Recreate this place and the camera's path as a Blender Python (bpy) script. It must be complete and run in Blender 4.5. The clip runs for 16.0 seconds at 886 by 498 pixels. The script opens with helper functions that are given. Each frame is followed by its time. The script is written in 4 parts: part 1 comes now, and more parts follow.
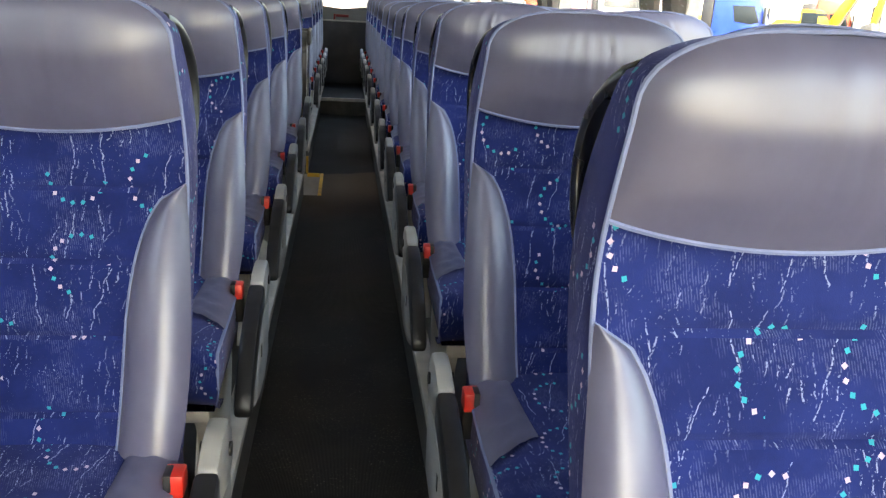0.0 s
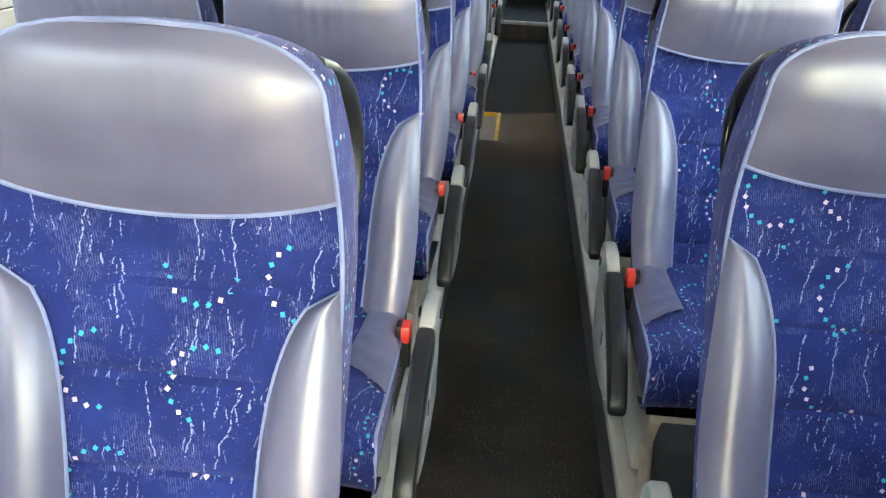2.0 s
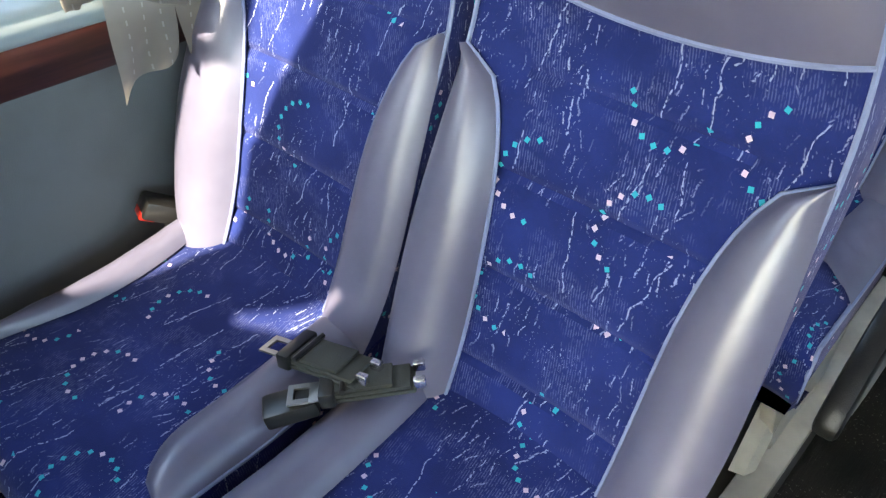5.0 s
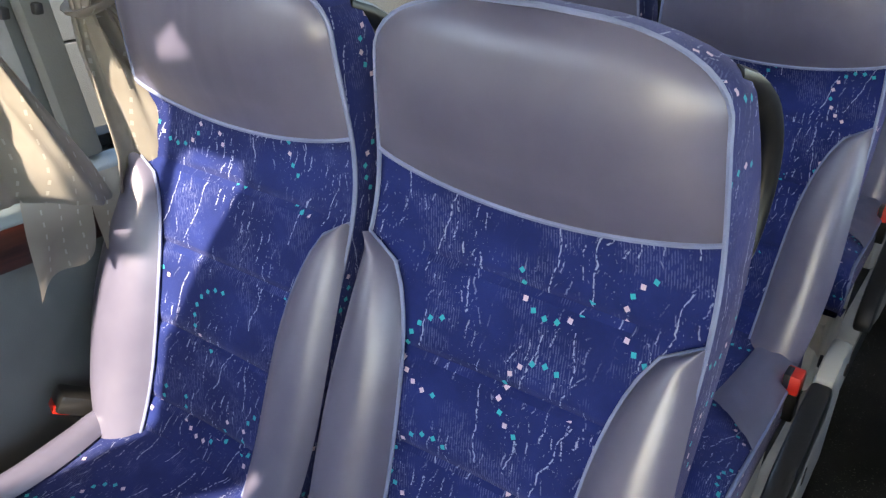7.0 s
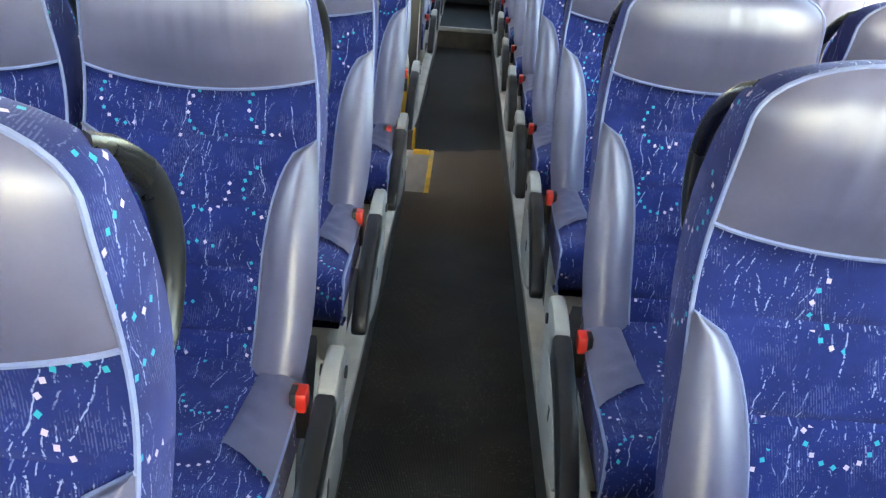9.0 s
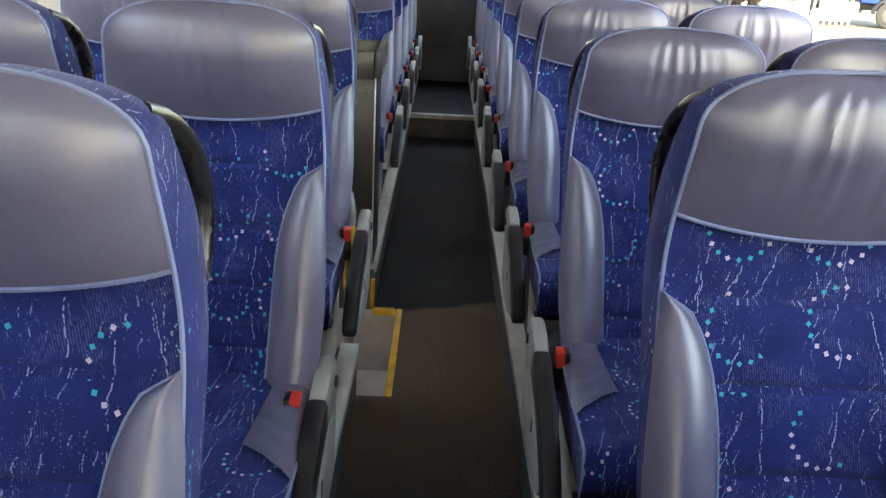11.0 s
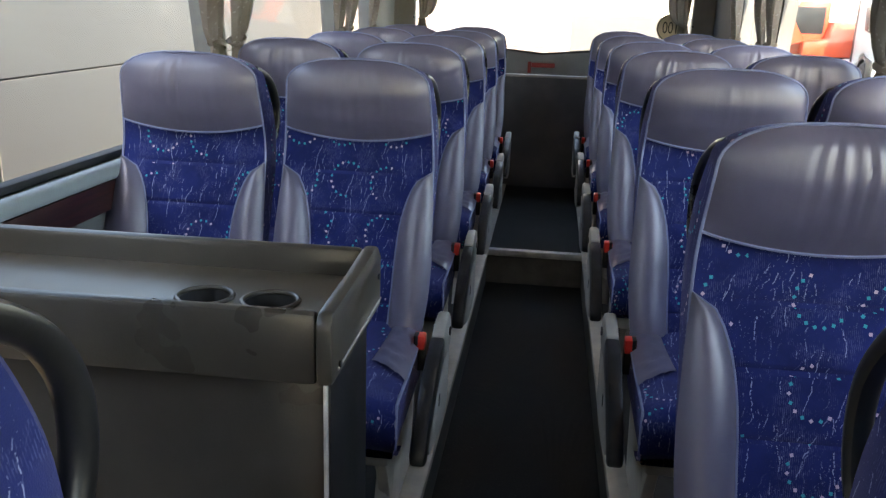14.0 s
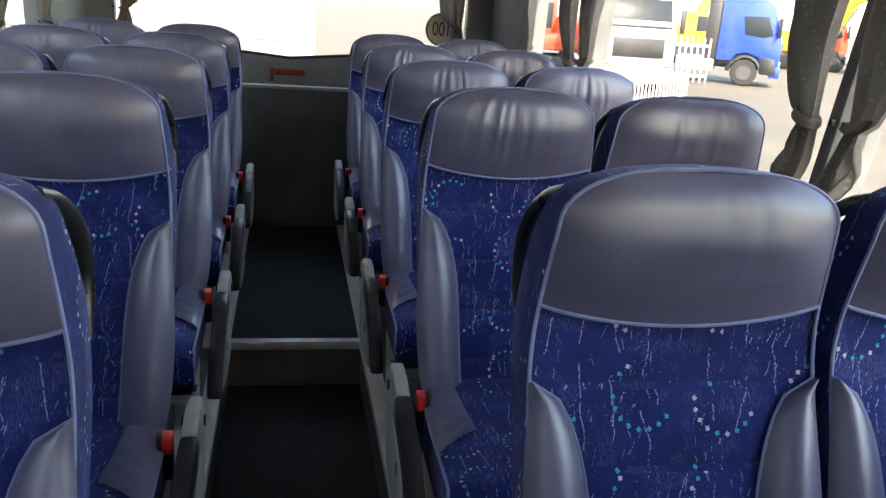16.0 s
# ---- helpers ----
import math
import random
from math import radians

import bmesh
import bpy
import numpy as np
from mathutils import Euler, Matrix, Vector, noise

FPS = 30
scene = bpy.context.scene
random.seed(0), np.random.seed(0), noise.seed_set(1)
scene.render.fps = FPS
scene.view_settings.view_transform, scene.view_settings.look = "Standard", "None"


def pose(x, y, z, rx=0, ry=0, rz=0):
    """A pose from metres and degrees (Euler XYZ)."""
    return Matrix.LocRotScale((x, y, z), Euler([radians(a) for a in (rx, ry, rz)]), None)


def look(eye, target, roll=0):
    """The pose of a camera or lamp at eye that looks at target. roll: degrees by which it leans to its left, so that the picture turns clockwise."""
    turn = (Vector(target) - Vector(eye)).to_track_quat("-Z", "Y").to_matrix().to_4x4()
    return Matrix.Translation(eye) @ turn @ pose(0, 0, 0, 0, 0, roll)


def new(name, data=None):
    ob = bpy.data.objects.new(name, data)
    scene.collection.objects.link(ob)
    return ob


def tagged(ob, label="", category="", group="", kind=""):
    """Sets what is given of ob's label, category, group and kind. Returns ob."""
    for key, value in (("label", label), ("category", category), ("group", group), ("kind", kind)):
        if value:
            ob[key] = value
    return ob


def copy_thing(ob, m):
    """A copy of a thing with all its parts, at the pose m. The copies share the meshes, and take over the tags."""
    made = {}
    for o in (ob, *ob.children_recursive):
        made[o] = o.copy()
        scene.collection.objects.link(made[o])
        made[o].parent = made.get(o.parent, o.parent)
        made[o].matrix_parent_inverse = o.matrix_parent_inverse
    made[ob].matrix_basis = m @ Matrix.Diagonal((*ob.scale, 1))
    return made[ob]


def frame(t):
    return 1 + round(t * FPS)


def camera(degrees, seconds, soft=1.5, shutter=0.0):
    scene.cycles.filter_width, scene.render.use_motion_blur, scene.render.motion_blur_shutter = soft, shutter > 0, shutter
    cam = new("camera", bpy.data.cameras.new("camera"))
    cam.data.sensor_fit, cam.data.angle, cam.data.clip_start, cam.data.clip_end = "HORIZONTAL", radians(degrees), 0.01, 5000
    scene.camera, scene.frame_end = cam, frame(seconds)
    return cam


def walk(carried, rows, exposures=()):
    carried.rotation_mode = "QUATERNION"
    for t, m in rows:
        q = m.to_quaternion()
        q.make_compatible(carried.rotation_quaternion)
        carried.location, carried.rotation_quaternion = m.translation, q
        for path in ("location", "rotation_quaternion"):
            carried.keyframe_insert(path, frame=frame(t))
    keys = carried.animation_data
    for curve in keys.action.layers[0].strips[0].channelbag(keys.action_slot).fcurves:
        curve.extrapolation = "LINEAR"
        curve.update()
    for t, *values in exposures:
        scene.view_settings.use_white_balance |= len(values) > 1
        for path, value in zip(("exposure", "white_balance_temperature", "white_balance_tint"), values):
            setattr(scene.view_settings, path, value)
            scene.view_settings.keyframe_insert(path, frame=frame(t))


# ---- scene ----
cam = camera(55.5, 16.0, soft=1.35)
PATH = [
    (0, (-0.006, -1.118, 1.29), (0.238, 0.784, 0.722), 3.3),
    (0.5, (-0.044, -1.001, 1.251), (0.196, 0.9, 0.677), 3.3),
    (1, (-0.096, -0.827, 1.317), (0.142, 1.066, 0.718), 3.2),
    (1.5, (-0.084, -0.795, 1.401), (0.063, 1.07, 0.695), 3.0),
    (2, (-0.066, -0.661, 1.415), (-0.201, 1.173, 0.627), 2.9),
    (2.5, (-0.073, -0.54, 1.384), (-0.526, 1.228, 0.567), 2.5),
    (3, (-0.096, -0.498, 1.365), (-0.862, 1.142, 0.515), 2.0),
    (3.5, (-0.108, -0.498, 1.353), (-1.039, 0.941, 0.323), 1.9),
    (3.7, (-0.108, -0.498, 1.353), (-1.047, 0.842, 0.203), 2.0),
    (6, (-0.109, -0.5, 1.415), (-1.213, 0.67, 0.227), -0.2),
    (6.5, (-0.085, -0.512, 1.437), (-1.259, 0.776, 0.455), 0.4),
    (7, (-0.071, -0.512, 1.418), (-1.081, 0.964, 0.522), 2.1),
    (7.5, (-0.046, -0.395, 1.405), (-0.737, 1.266, 0.53), 2.9),
    (8, (-0.059, -0.165, 1.404), (-0.418, 1.611, 0.556), 3.3),
    (8.5, (-0.053, 0.144, 1.387), (-0.125, 1.961, 0.555), 4.0),
    (9, (-0.03, 0.477, 1.421), (-0.035, 2.308, 0.616), 4.4),
    (9.5, (-0.05, 0.822, 1.426), (-0.041, 2.672, 0.667), 4.2),
    (9.7, (-0.056, 0.949, 1.437), (-0.043, 2.799, 0.678), 4.2),
    (11.8, (0.024, 2.578, 1.373), (0.06, 4.472, 0.733), 2.2),
    (12, (0.033, 2.712, 1.38), (0.073, 4.605, 0.737), 2.1),
    (12.5, (-0.023, 3.061, 1.406), (0.018, 4.965, 0.795), 1.8),
    (13, (-0.025, 3.414, 1.423), (-0.069, 5.328, 0.844), 1.3),
    (13.5, (-0.005, 3.752, 1.435), (-0.194, 5.658, 0.858), 1.4),
    (14, (0.016, 4.043, 1.412), (-0.208, 5.951, 0.854), 1.9),
    (14.5, (0.03, 4.378, 1.44), (-0.166, 6.283, 0.864), 2.2),
    (15, (0.046, 4.659, 1.419), (-0.012, 6.574, 0.843), 2.6),
    (15.5, (-0.01, 4.976, 1.435), (0.179, 6.884, 0.866), 3.4),
    (16, (-0.042, 5.293, 1.453), (0.325, 7.177, 0.893), 4.0),
]
walk(cam, [(t, look(eye, target, roll)) for t, eye, target, roll in PATH],
     [(0, 3.6, 8000, 8), (1, 4.25, 8200, 4), (2, 4.65, 8400, 2), (2.5, 4.5, 8400, 2), (3, 4.2, 8000, 3), (3.5, 3.8, 7700, 4), (6, 4.0, 7600, 4),
      (6.5, 3.3, 7600, 8), (7, 3.4, 7600, 10), (7.5, 3.9, 7600, 8), (8, 4.4, 7600, 4), (9, 4.8, 7700, 4), (9.7, 4.55, 7900, 6), (11.8, 3.95, 8700, 10),
      (12.5, 3.8, 8600, 12), (13.5, 3.5, 8200, 11), (14.5, 3.4, 8000, 11), (16, 3.2, 7600, 11)])

# ---- daylight: sun from ahead of the coach; a beam falls through an added roof hatch ----
SUN_DIR = Vector((-0.07, 0.766, -0.643)).normalized()  # the way the light travels
world = bpy.data.worlds.new("sky")
scene.world = world
world.use_nodes = True
wn = world.node_tree
bg = wn.nodes["Background"]
sky = wn.nodes.new("ShaderNodeTexSky")
sky.sky_type, sky.sun_disc = "NISHITA", False
sky.sun_elevation = math.asin(-SUN_DIR.z)
sky.sun_rotation = math.atan2(-SUN_DIR.x, -SUN_DIR.y)
wn.links.new(sky.outputs[0], bg.inputs[0])
bg.inputs[1].default_value = 0.15
sun = new("sun", bpy.data.lights.new("sun", "SUN"))
sun.data.energy, sun.data.angle, sun.data.color = 2.2, radians(0.5), (1.0, 0.9, 0.8)
sun.matrix_world = look((0, -20, 8), Vector((0, -20, 8)) + SUN_DIR)


# ---- materials ----
class Nodes:
    """Short hand for a node material."""

    def __init__(self, name):
        self.mat = bpy.data.materials.new(name)
        self.mat.use_nodes = True
        self.tree = self.mat.node_tree
        self.bsdf = self.tree.nodes["Principled BSDF"]

    def node(self, kind, **props):
        n = self.tree.nodes.new(kind)
        for k, v in props.items():
            setattr(n, k, v)
        return n

    def put(self, socket, value):
        if isinstance(value, bpy.types.NodeSocket):
            self.tree.links.new(value, socket)
        elif value is not None:
            socket.default_value = value

    def math(self, op, a, b=None, c=None):
        n = self.node("ShaderNodeMath", operation=op)
        for s, v in zip(n.inputs, (a, b, c)):
            self.put(s, v)
        return n.outputs[0]

    def vec(self, op, a, b=None, scale=None):
        n = self.node("ShaderNodeVectorMath", operation=op)
        self.put(n.inputs[0], a)
        self.put(n.inputs[1], b)
        if scale is not None:
            self.put(n.inputs["Scale"], scale)
        return n.outputs["Value"] if op in ("LENGTH", "DOT_PRODUCT") else n.outputs[0]

    def mix(self, fac, a, b, mode="MIX"):
        n = self.node("ShaderNodeMix", data_type="RGBA", blend_type=mode)
        self.put(n.inputs[0], fac)
        self.put(n.inputs[6], (*a, 1) if isinstance(a, tuple) else a)
        self.put(n.inputs[7], (*b, 1) if isinstance(b, tuple) else b)
        return n.outputs[2]

    def noise(self, vec, scale, detail=3.0, rough=0.55, distort=0.0):
        n = self.node("ShaderNodeTexNoise")
        self.put(n.inputs["Vector"], vec)
        n.inputs["Scale"].default_value, n.inputs["Detail"].default_value = scale, detail
        n.inputs["Roughness"].default_value, n.inputs["Distortion"].default_value = rough, distort
        return n.outputs["Fac"]

    def ramp(self, v, lo, hi):
        n = self.node("ShaderNodeMapRange", interpolation_type="SMOOTHSTEP")
        self.put(n.inputs[0], v)
        n.inputs[1].default_value, n.inputs[2].default_value = lo, hi
        return n.outputs[0]

    def coord(self, which="Object"):
        """Object or UV coordinates, shifted by the object's own random number."""
        tc, info = self.node("ShaderNodeTexCoord"), self.node("ShaderNodeObjectInfo")
        off = self.node("ShaderNodeCombineXYZ")
        self.put(off.inputs[0], self.math("MULTIPLY", info.outputs["Random"], 37.0))
        self.put(off.inputs[1], self.math("MULTIPLY", info.outputs["Random"], 91.0))
        return self.vec("ADD", tc.outputs[which], off.outputs[0])

    def bump(self, height, strength, distance):
        n = self.node("ShaderNodeBump")
        n.inputs["Strength"].default_value, n.inputs["Distance"].default_value = strength, distance
        self.put(n.inputs["Height"], height)
        self.put(self.bsdf.inputs["Normal"], n.outputs[0])

    def set(self, color=None, rough=None, metal=None, **more):
        self.put(self.bsdf.inputs["Base Color"], (*color, 1) if isinstance(color, tuple) else color)
        self.put(self.bsdf.inputs["Roughness"], rough)
        self.put(self.bsdf.inputs["Metallic"], metal)
        for k, v in more.items():
            self.put(self.bsdf.inputs[k.replace("_", " ")], v)
        return self.mat


def plain(name, color, rough=0.5, metal=0.0, vary=0.15, scale=6.0, grain=180.0, bump=0.1, dist=0.001):
    """A surface with blotches at one scale and grain at another."""
    n = Nodes(name)
    co = n.coord()
    big, fine = n.noise(co, scale, 4), n.noise(co, grain, 2)
    dark = tuple(c * (1 - vary) for c in color)
    light = tuple(min(1, c * (1 + vary)) for c in color)
    col = n.mix(n.ramp(big, 0.3, 0.7), dark, light)
    r = n.math("MULTIPLY_ADD", big, 0.25, rough - 0.12)
    if bump:
        n.bump(fine, bump, dist)
    return n.set(col, r, metal)


def seat_fabric():
    """Navy velour with dotted arcs in teal and pink, pale scratchy strokes and hatched patches."""
    n = Nodes("seat_fabric")
    uv = n.coord("UV")
    p = n.vec("SCALE", uv, scale=1 / 0.125)
    cell = n.vec("FLOOR", p)
    rnd = n.node("ShaderNodeTexWhiteNoise", noise_dimensions="3D")
    n.put(rnd.inputs["Vector"], cell)
    sep = n.node("ShaderNodeSeparateColor")
    n.put(sep.inputs[0], rnd.outputs["Color"])
    jit = n.vec("SCALE", n.vec("SUBTRACT", rnd.outputs["Color"], (0.5, 0.5, 0.5)), scale=0.22)
    d = n.vec("SUBTRACT", n.vec("SUBTRACT", p, cell), n.vec("ADD", jit, (0.5, 0.5, 0.0)))
    sx = n.node("ShaderNodeSeparateXYZ")
    n.put(sx.inputs[0], d)
    flat = n.node("ShaderNodeCombineXYZ")
    n.put(flat.inputs[0], sx.outputs[0]), n.put(flat.inputs[1], sx.outputs[1])
    r = n.vec("LENGTH", flat.outputs[0])
    ang = n.math("MULTIPLY_ADD", n.math("ARCTAN2", sx.outputs[1], sx.outputs[0]), 0.5 / math.pi, 0.5)
    turn = n.math("FRACT", n.math("MULTIPLY_ADD", sep.outputs[2], 0.4, ang))
    k = n.math("MULTIPLY", turn, 18.0)
    f = n.math("SUBTRACT", n.math("FRACT", k), 0.5)
    rad = 0.34
    rr = n.math("ABSOLUTE", n.math("SUBTRACT", r, rad))
    al = n.math("ABSOLUTE", n.math("MULTIPLY", f, 2 * math.pi * rad / 18))
    dia = n.math("ADD", rr, al)
    dot = n.math("LESS_THAN", dia, 0.031)
    arc = n.math("LESS_THAN", turn, n.math("MULTIPLY_ADD", sep.outputs[0], 0.25, 0.42))
    dot = n.math("MULTIPLY", dot, n.math("MULTIPLY", arc, n.math("GREATER_THAN", sep.outputs[1], 0.12)))
    pick = n.node("ShaderNodeTexWhiteNoise", noise_dimensions="4D")
    n.put(pick.inputs["Vector"], cell)
    n.put(pick.inputs["W"], n.math("FLOOR", k))
    dotcol = n.mix(n.math("GREATER_THAN", pick.outputs["Value"], 0.42), (0.56, 0.42, 0.5), (0.014, 0.33, 0.39))
    # strokes: short wavering upright lines, broken into dashes
    wob = n.node("ShaderNodeTexNoise")
    n.put(wob.inputs["Vector"], uv)
    wob.inputs["Scale"].default_value, wob.inputs["Detail"].default_value = 26, 4
    bent = n.vec("ADD", uv, n.vec("SCALE", n.vec("SUBTRACT", wob.outputs["Color"], (0.5, 0.5, 0.5)), scale=0.022))
    def strokes(pitch, length, width, seed, keep):
        q = n.node("ShaderNodeSeparateXYZ")
        n.put(q.inputs[0], n.vec("ADD", bent, (seed, seed * 0.7, 0.0)))
        a = n.math("DIVIDE", q.outputs[0], pitch)
        col_rnd = n.node("ShaderNodeTexWhiteNoise", noise_dimensions="1D")
        n.put(col_rnd.inputs["W"], n.math("FLOOR", a))
        b = n.math("ADD", n.math("DIVIDE", q.outputs[1], length), n.math("MULTIPLY", col_rnd.outputs["Value"], 7.0))
        at = n.node("ShaderNodeCombineXYZ")
        n.put(at.inputs[0], n.math("FLOOR", a))
        n.put(at.inputs[1], n.math("FLOOR", b))
        one = n.node("ShaderNodeTexWhiteNoise", noise_dimensions="2D")
        n.put(one.inputs["Vector"], at.outputs[0])
        c = n.node("ShaderNodeSeparateColor")
        n.put(c.inputs[0], one.outputs["Color"])
        up = n.math("SUBTRACT", n.math("FRACT", b), 0.5)
        mid = n.math("ADD", n.math("MULTIPLY", n.math("MULTIPLY_ADD", c.outputs[1], 1.5, -0.55), up), 0.5)
        off = n.math("ABSOLUTE", n.math("SUBTRACT", n.math("FRACT", a), mid))
        line = n.math("SUBTRACT", 1.0, n.ramp(off, width * 0.5 / pitch, width / pitch))
        span = n.math("LESS_THAN", n.math("ABSOLUTE", up), n.math("MULTIPLY_ADD", c.outputs[2], 0.3, 0.16))
        return n.math("MULTIPLY", line, n.math("MULTIPLY", span, n.math("LESS_THAN", c.outputs[0], keep)))
    clump = n.ramp(n.noise(uv, 11, 2), 0.4, 0.6)
    long = n.math("MULTIPLY", strokes(0.046, 0.105, 0.00105, 3.0, 0.62), n.ramp(n.noise(uv, 240, 1), 0.4, 0.5))
    short = n.math("MULTIPLY", strokes(0.013, 0.024, 0.0011, 8.0, 0.5), clump)
    fleck = n.math("MULTIPLY", n.math("MULTIPLY", n.math("GREATER_THAN", n.noise(n.vec("MULTIPLY", bent, (1.0, 0.55, 1.0)), 420, 1), 0.7), clump), 0.55)
    stroke = n.math("MAXIMUM", n.math("MAXIMUM", long, n.math("MULTIPLY", short, n.ramp(n.noise(uv, 330, 1), 0.4, 0.52))), fleck)
    # hatching: fine upright dashes in worn patches
    hx = n.node("ShaderNodeSeparateXYZ")
    n.put(hx.inputs[0], uv)
    tilt = n.math("MULTIPLY_ADD", hx.outputs[1], 0.16, hx.outputs[0])
    bars = n.math("LESS_THAN", n.math("FRACT", n.math("DIVIDE", tilt, 0.0031)), 0.42)
    worn = n.ramp(n.noise(n.vec("ADD", uv, (5.0, 2.0, 0.0)), 15, 3), 0.5, 0.6)
    hatch = n.math("MULTIPLY", n.math("MULTIPLY", bars, worn), n.math("MULTIPLY", n.ramp(n.noise(n.vec("MULTIPLY", uv, (1.0, 0.45, 1.0)), 300, 1), 0.4, 0.52), 0.17))
    pile = n.noise(uv, 9, 5, 0.6)
    base = n.mix(n.ramp(pile, 0.35, 0.7), (0.0055, 0.0145, 0.085), (0.0115, 0.026, 0.14))
    base = n.mix(n.math("MULTIPLY", n.noise(uv, 620, 1), 0.35), base, (0.012, 0.012, 0.09))
    col = n.mix(hatch, base, (0.26, 0.29, 0.5))
    col = n.mix(n.math("MULTIPLY", stroke, 0.62), col, (0.4, 0.44, 0.62))
    col = n.mix(dot, col, dotcol)
    n.bump(n.noise(uv, 700, 1), 0.25, 0.001)
    return n.set(col, 0.85, 0.0, Specular_IOR_Level=0.15, Sheen_Weight=0.16, Sheen_Roughness=0.5, Sheen_Tint=(0.78, 0.74, 1.0, 1))


def leather():
    """Grey-violet seat leather with fine grain, soft wrinkles and handled, smoother patches."""
    n = Nodes("leather")
    co = n.coord()
    big = n.noise(co, 7, 4)
    wr = n.noise(n.vec("MULTIPLY", co, (1.0, 0.5, 0.1)), 26, 2, 0.45)
    n.bump(n.math("MULTIPLY_ADD", n.noise(co, 420, 1), 0.02, wr), 0.22, 0.004)
    col = n.mix(n.ramp(big, 0.3, 0.7), (0.091, 0.087, 0.136), (0.121, 0.115, 0.17))
    return n.set(col, n.math("MULTIPLY_ADD", big, 0.14, 0.29), 0.0, Specular_IOR_Level=0.85)


def ribbed_rubber():
    n = Nodes("ribbed_rubber")
    tc = n.node("ShaderNodeTexCoord")
    co = tc.outputs["Object"]
    w = n.node("ShaderNodeTexWave", wave_type="BANDS", bands_direction="X")
    n.put(w.inputs["Vector"], co)
    w.inputs["Scale"].default_value = 80
    big, fine = n.noise(co, 3.5, 5, 0.6), n.noise(co, 160, 2)
    col = n.mix(n.ramp(big, 0.3, 0.75), (0.016, 0.0148, 0.013), (0.044, 0.039, 0.0335))
    speck = n.math("MULTIPLY", n.math("GREATER_THAN", fine, 0.655), n.ramp(n.noise(co, 5, 3), 0.38, 0.58))
    col = n.mix(n.math("MULTIPLY", speck, 0.75), col, (0.34, 0.32, 0.29))
    # light from the door painted in: warm brown pool, unlit black past its far edge
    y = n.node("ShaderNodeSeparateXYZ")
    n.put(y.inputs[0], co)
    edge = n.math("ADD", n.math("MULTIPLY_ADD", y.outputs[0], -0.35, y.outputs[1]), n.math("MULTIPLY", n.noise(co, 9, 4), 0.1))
    door_light = n.math("MULTIPLY", n.ramp(edge, 3.7, 4.6), n.math("SUBTRACT", 1.0, n.ramp(edge, 5.14, 5.19)))
    col = n.mix(n.math("MULTIPLY", door_light, n.math("MULTIPLY_ADD", fine, 0.6, 0.35)), col, (0.2, 0.13, 0.078))
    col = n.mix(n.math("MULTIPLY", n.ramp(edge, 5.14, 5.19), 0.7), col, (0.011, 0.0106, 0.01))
    n.bump(n.math("MULTIPLY_ADD", fine, 0.5, n.math("MULTIPLY", w.outputs["Fac"], 0.5)), 0.7, 0.003)
    return n.set(col, n.math("MULTIPLY_ADD", big, 0.25, 0.58), Specular_IOR_Level=0.3)


def curtain_cloth():
    """Grey-beige cloth with upright rows of small pale dashes."""
    n = Nodes("curtain_cloth")
    co = n.node("ShaderNodeTexCoord").outputs["Object"]
    fine, big = n.noise(co, 300, 2), n.noise(co, 9, 3)
    q = n.node("ShaderNodeSeparateXYZ")
    n.put(q.inputs[0], co)
    stripe = n.math("LESS_THAN", n.math("FRACT", n.math("DIVIDE", q.outputs[0], 0.026)), 0.09)
    dash = n.math("LESS_THAN", n.math("FRACT", n.math("DIVIDE", q.outputs[2], 0.017)), 0.4)
    tick = n.math("MULTIPLY", stripe, dash)
    col = n.mix(n.ramp(big, 0.3, 0.7), (0.33, 0.3, 0.265), (0.42, 0.385, 0.345))
    col = n.mix(n.math("MULTIPLY", tick, 0.6), col, (0.62, 0.6, 0.57))
    n.bump(fine, 0.3, 0.001)
    n.set(col, 0.85, 0.0, Sheen_Weight=0.2)
    tr, mx = n.node("ShaderNodeBsdfTranslucent"), n.node("ShaderNodeMixShader")
    n.put(tr.inputs[0], col)
    mx.inputs[0].default_value = 0.58
    n.put(mx.inputs[1], n.bsdf.outputs[0])
    n.put(mx.inputs[2], tr.outputs[0])
    n.put(n.tree.nodes["Material Output"].inputs[0], mx.outputs[0])
    return n.mat


def wood_veneer():
    n = Nodes("wood_veneer")
    co = n.coord()
    g = n.noise(n.vec("MULTIPLY", co, (1, 0.06, 1)), 90, 4, 0.6)
    col = n.mix(n.ramp(g, 0.3, 0.7), (0.016, 0.005, 0.004), (0.045, 0.012, 0.009))
    return n.set(col, 0.35)


def glass(name, tint):
    """Thin pane: lets light straight through and mirrors a little, more so at a slant."""
    n = Nodes(name)
    t, g, m, f = (n.node("ShaderNodeBsdfTransparent"), n.node("ShaderNodeBsdfGlossy"), n.node("ShaderNodeMixShader"), n.node("ShaderNodeLayerWeight"))
    t.inputs[0].default_value = (*tint, 1)
    g.inputs["Roughness"].default_value = 0.02
    gloss = n.math("MULTIPLY_ADD", n.math("POWER", f.outputs["Facing"], 5.0), 0.3, 0.012)
    n.put(m.inputs[0], gloss)
    n.put(m.inputs[1], t.outputs[0])
    n.put(m.inputs[2], g.outputs[0])
    n.put(n.tree.nodes["Material Output"].inputs[0], m.outputs[0])
    return n.mat


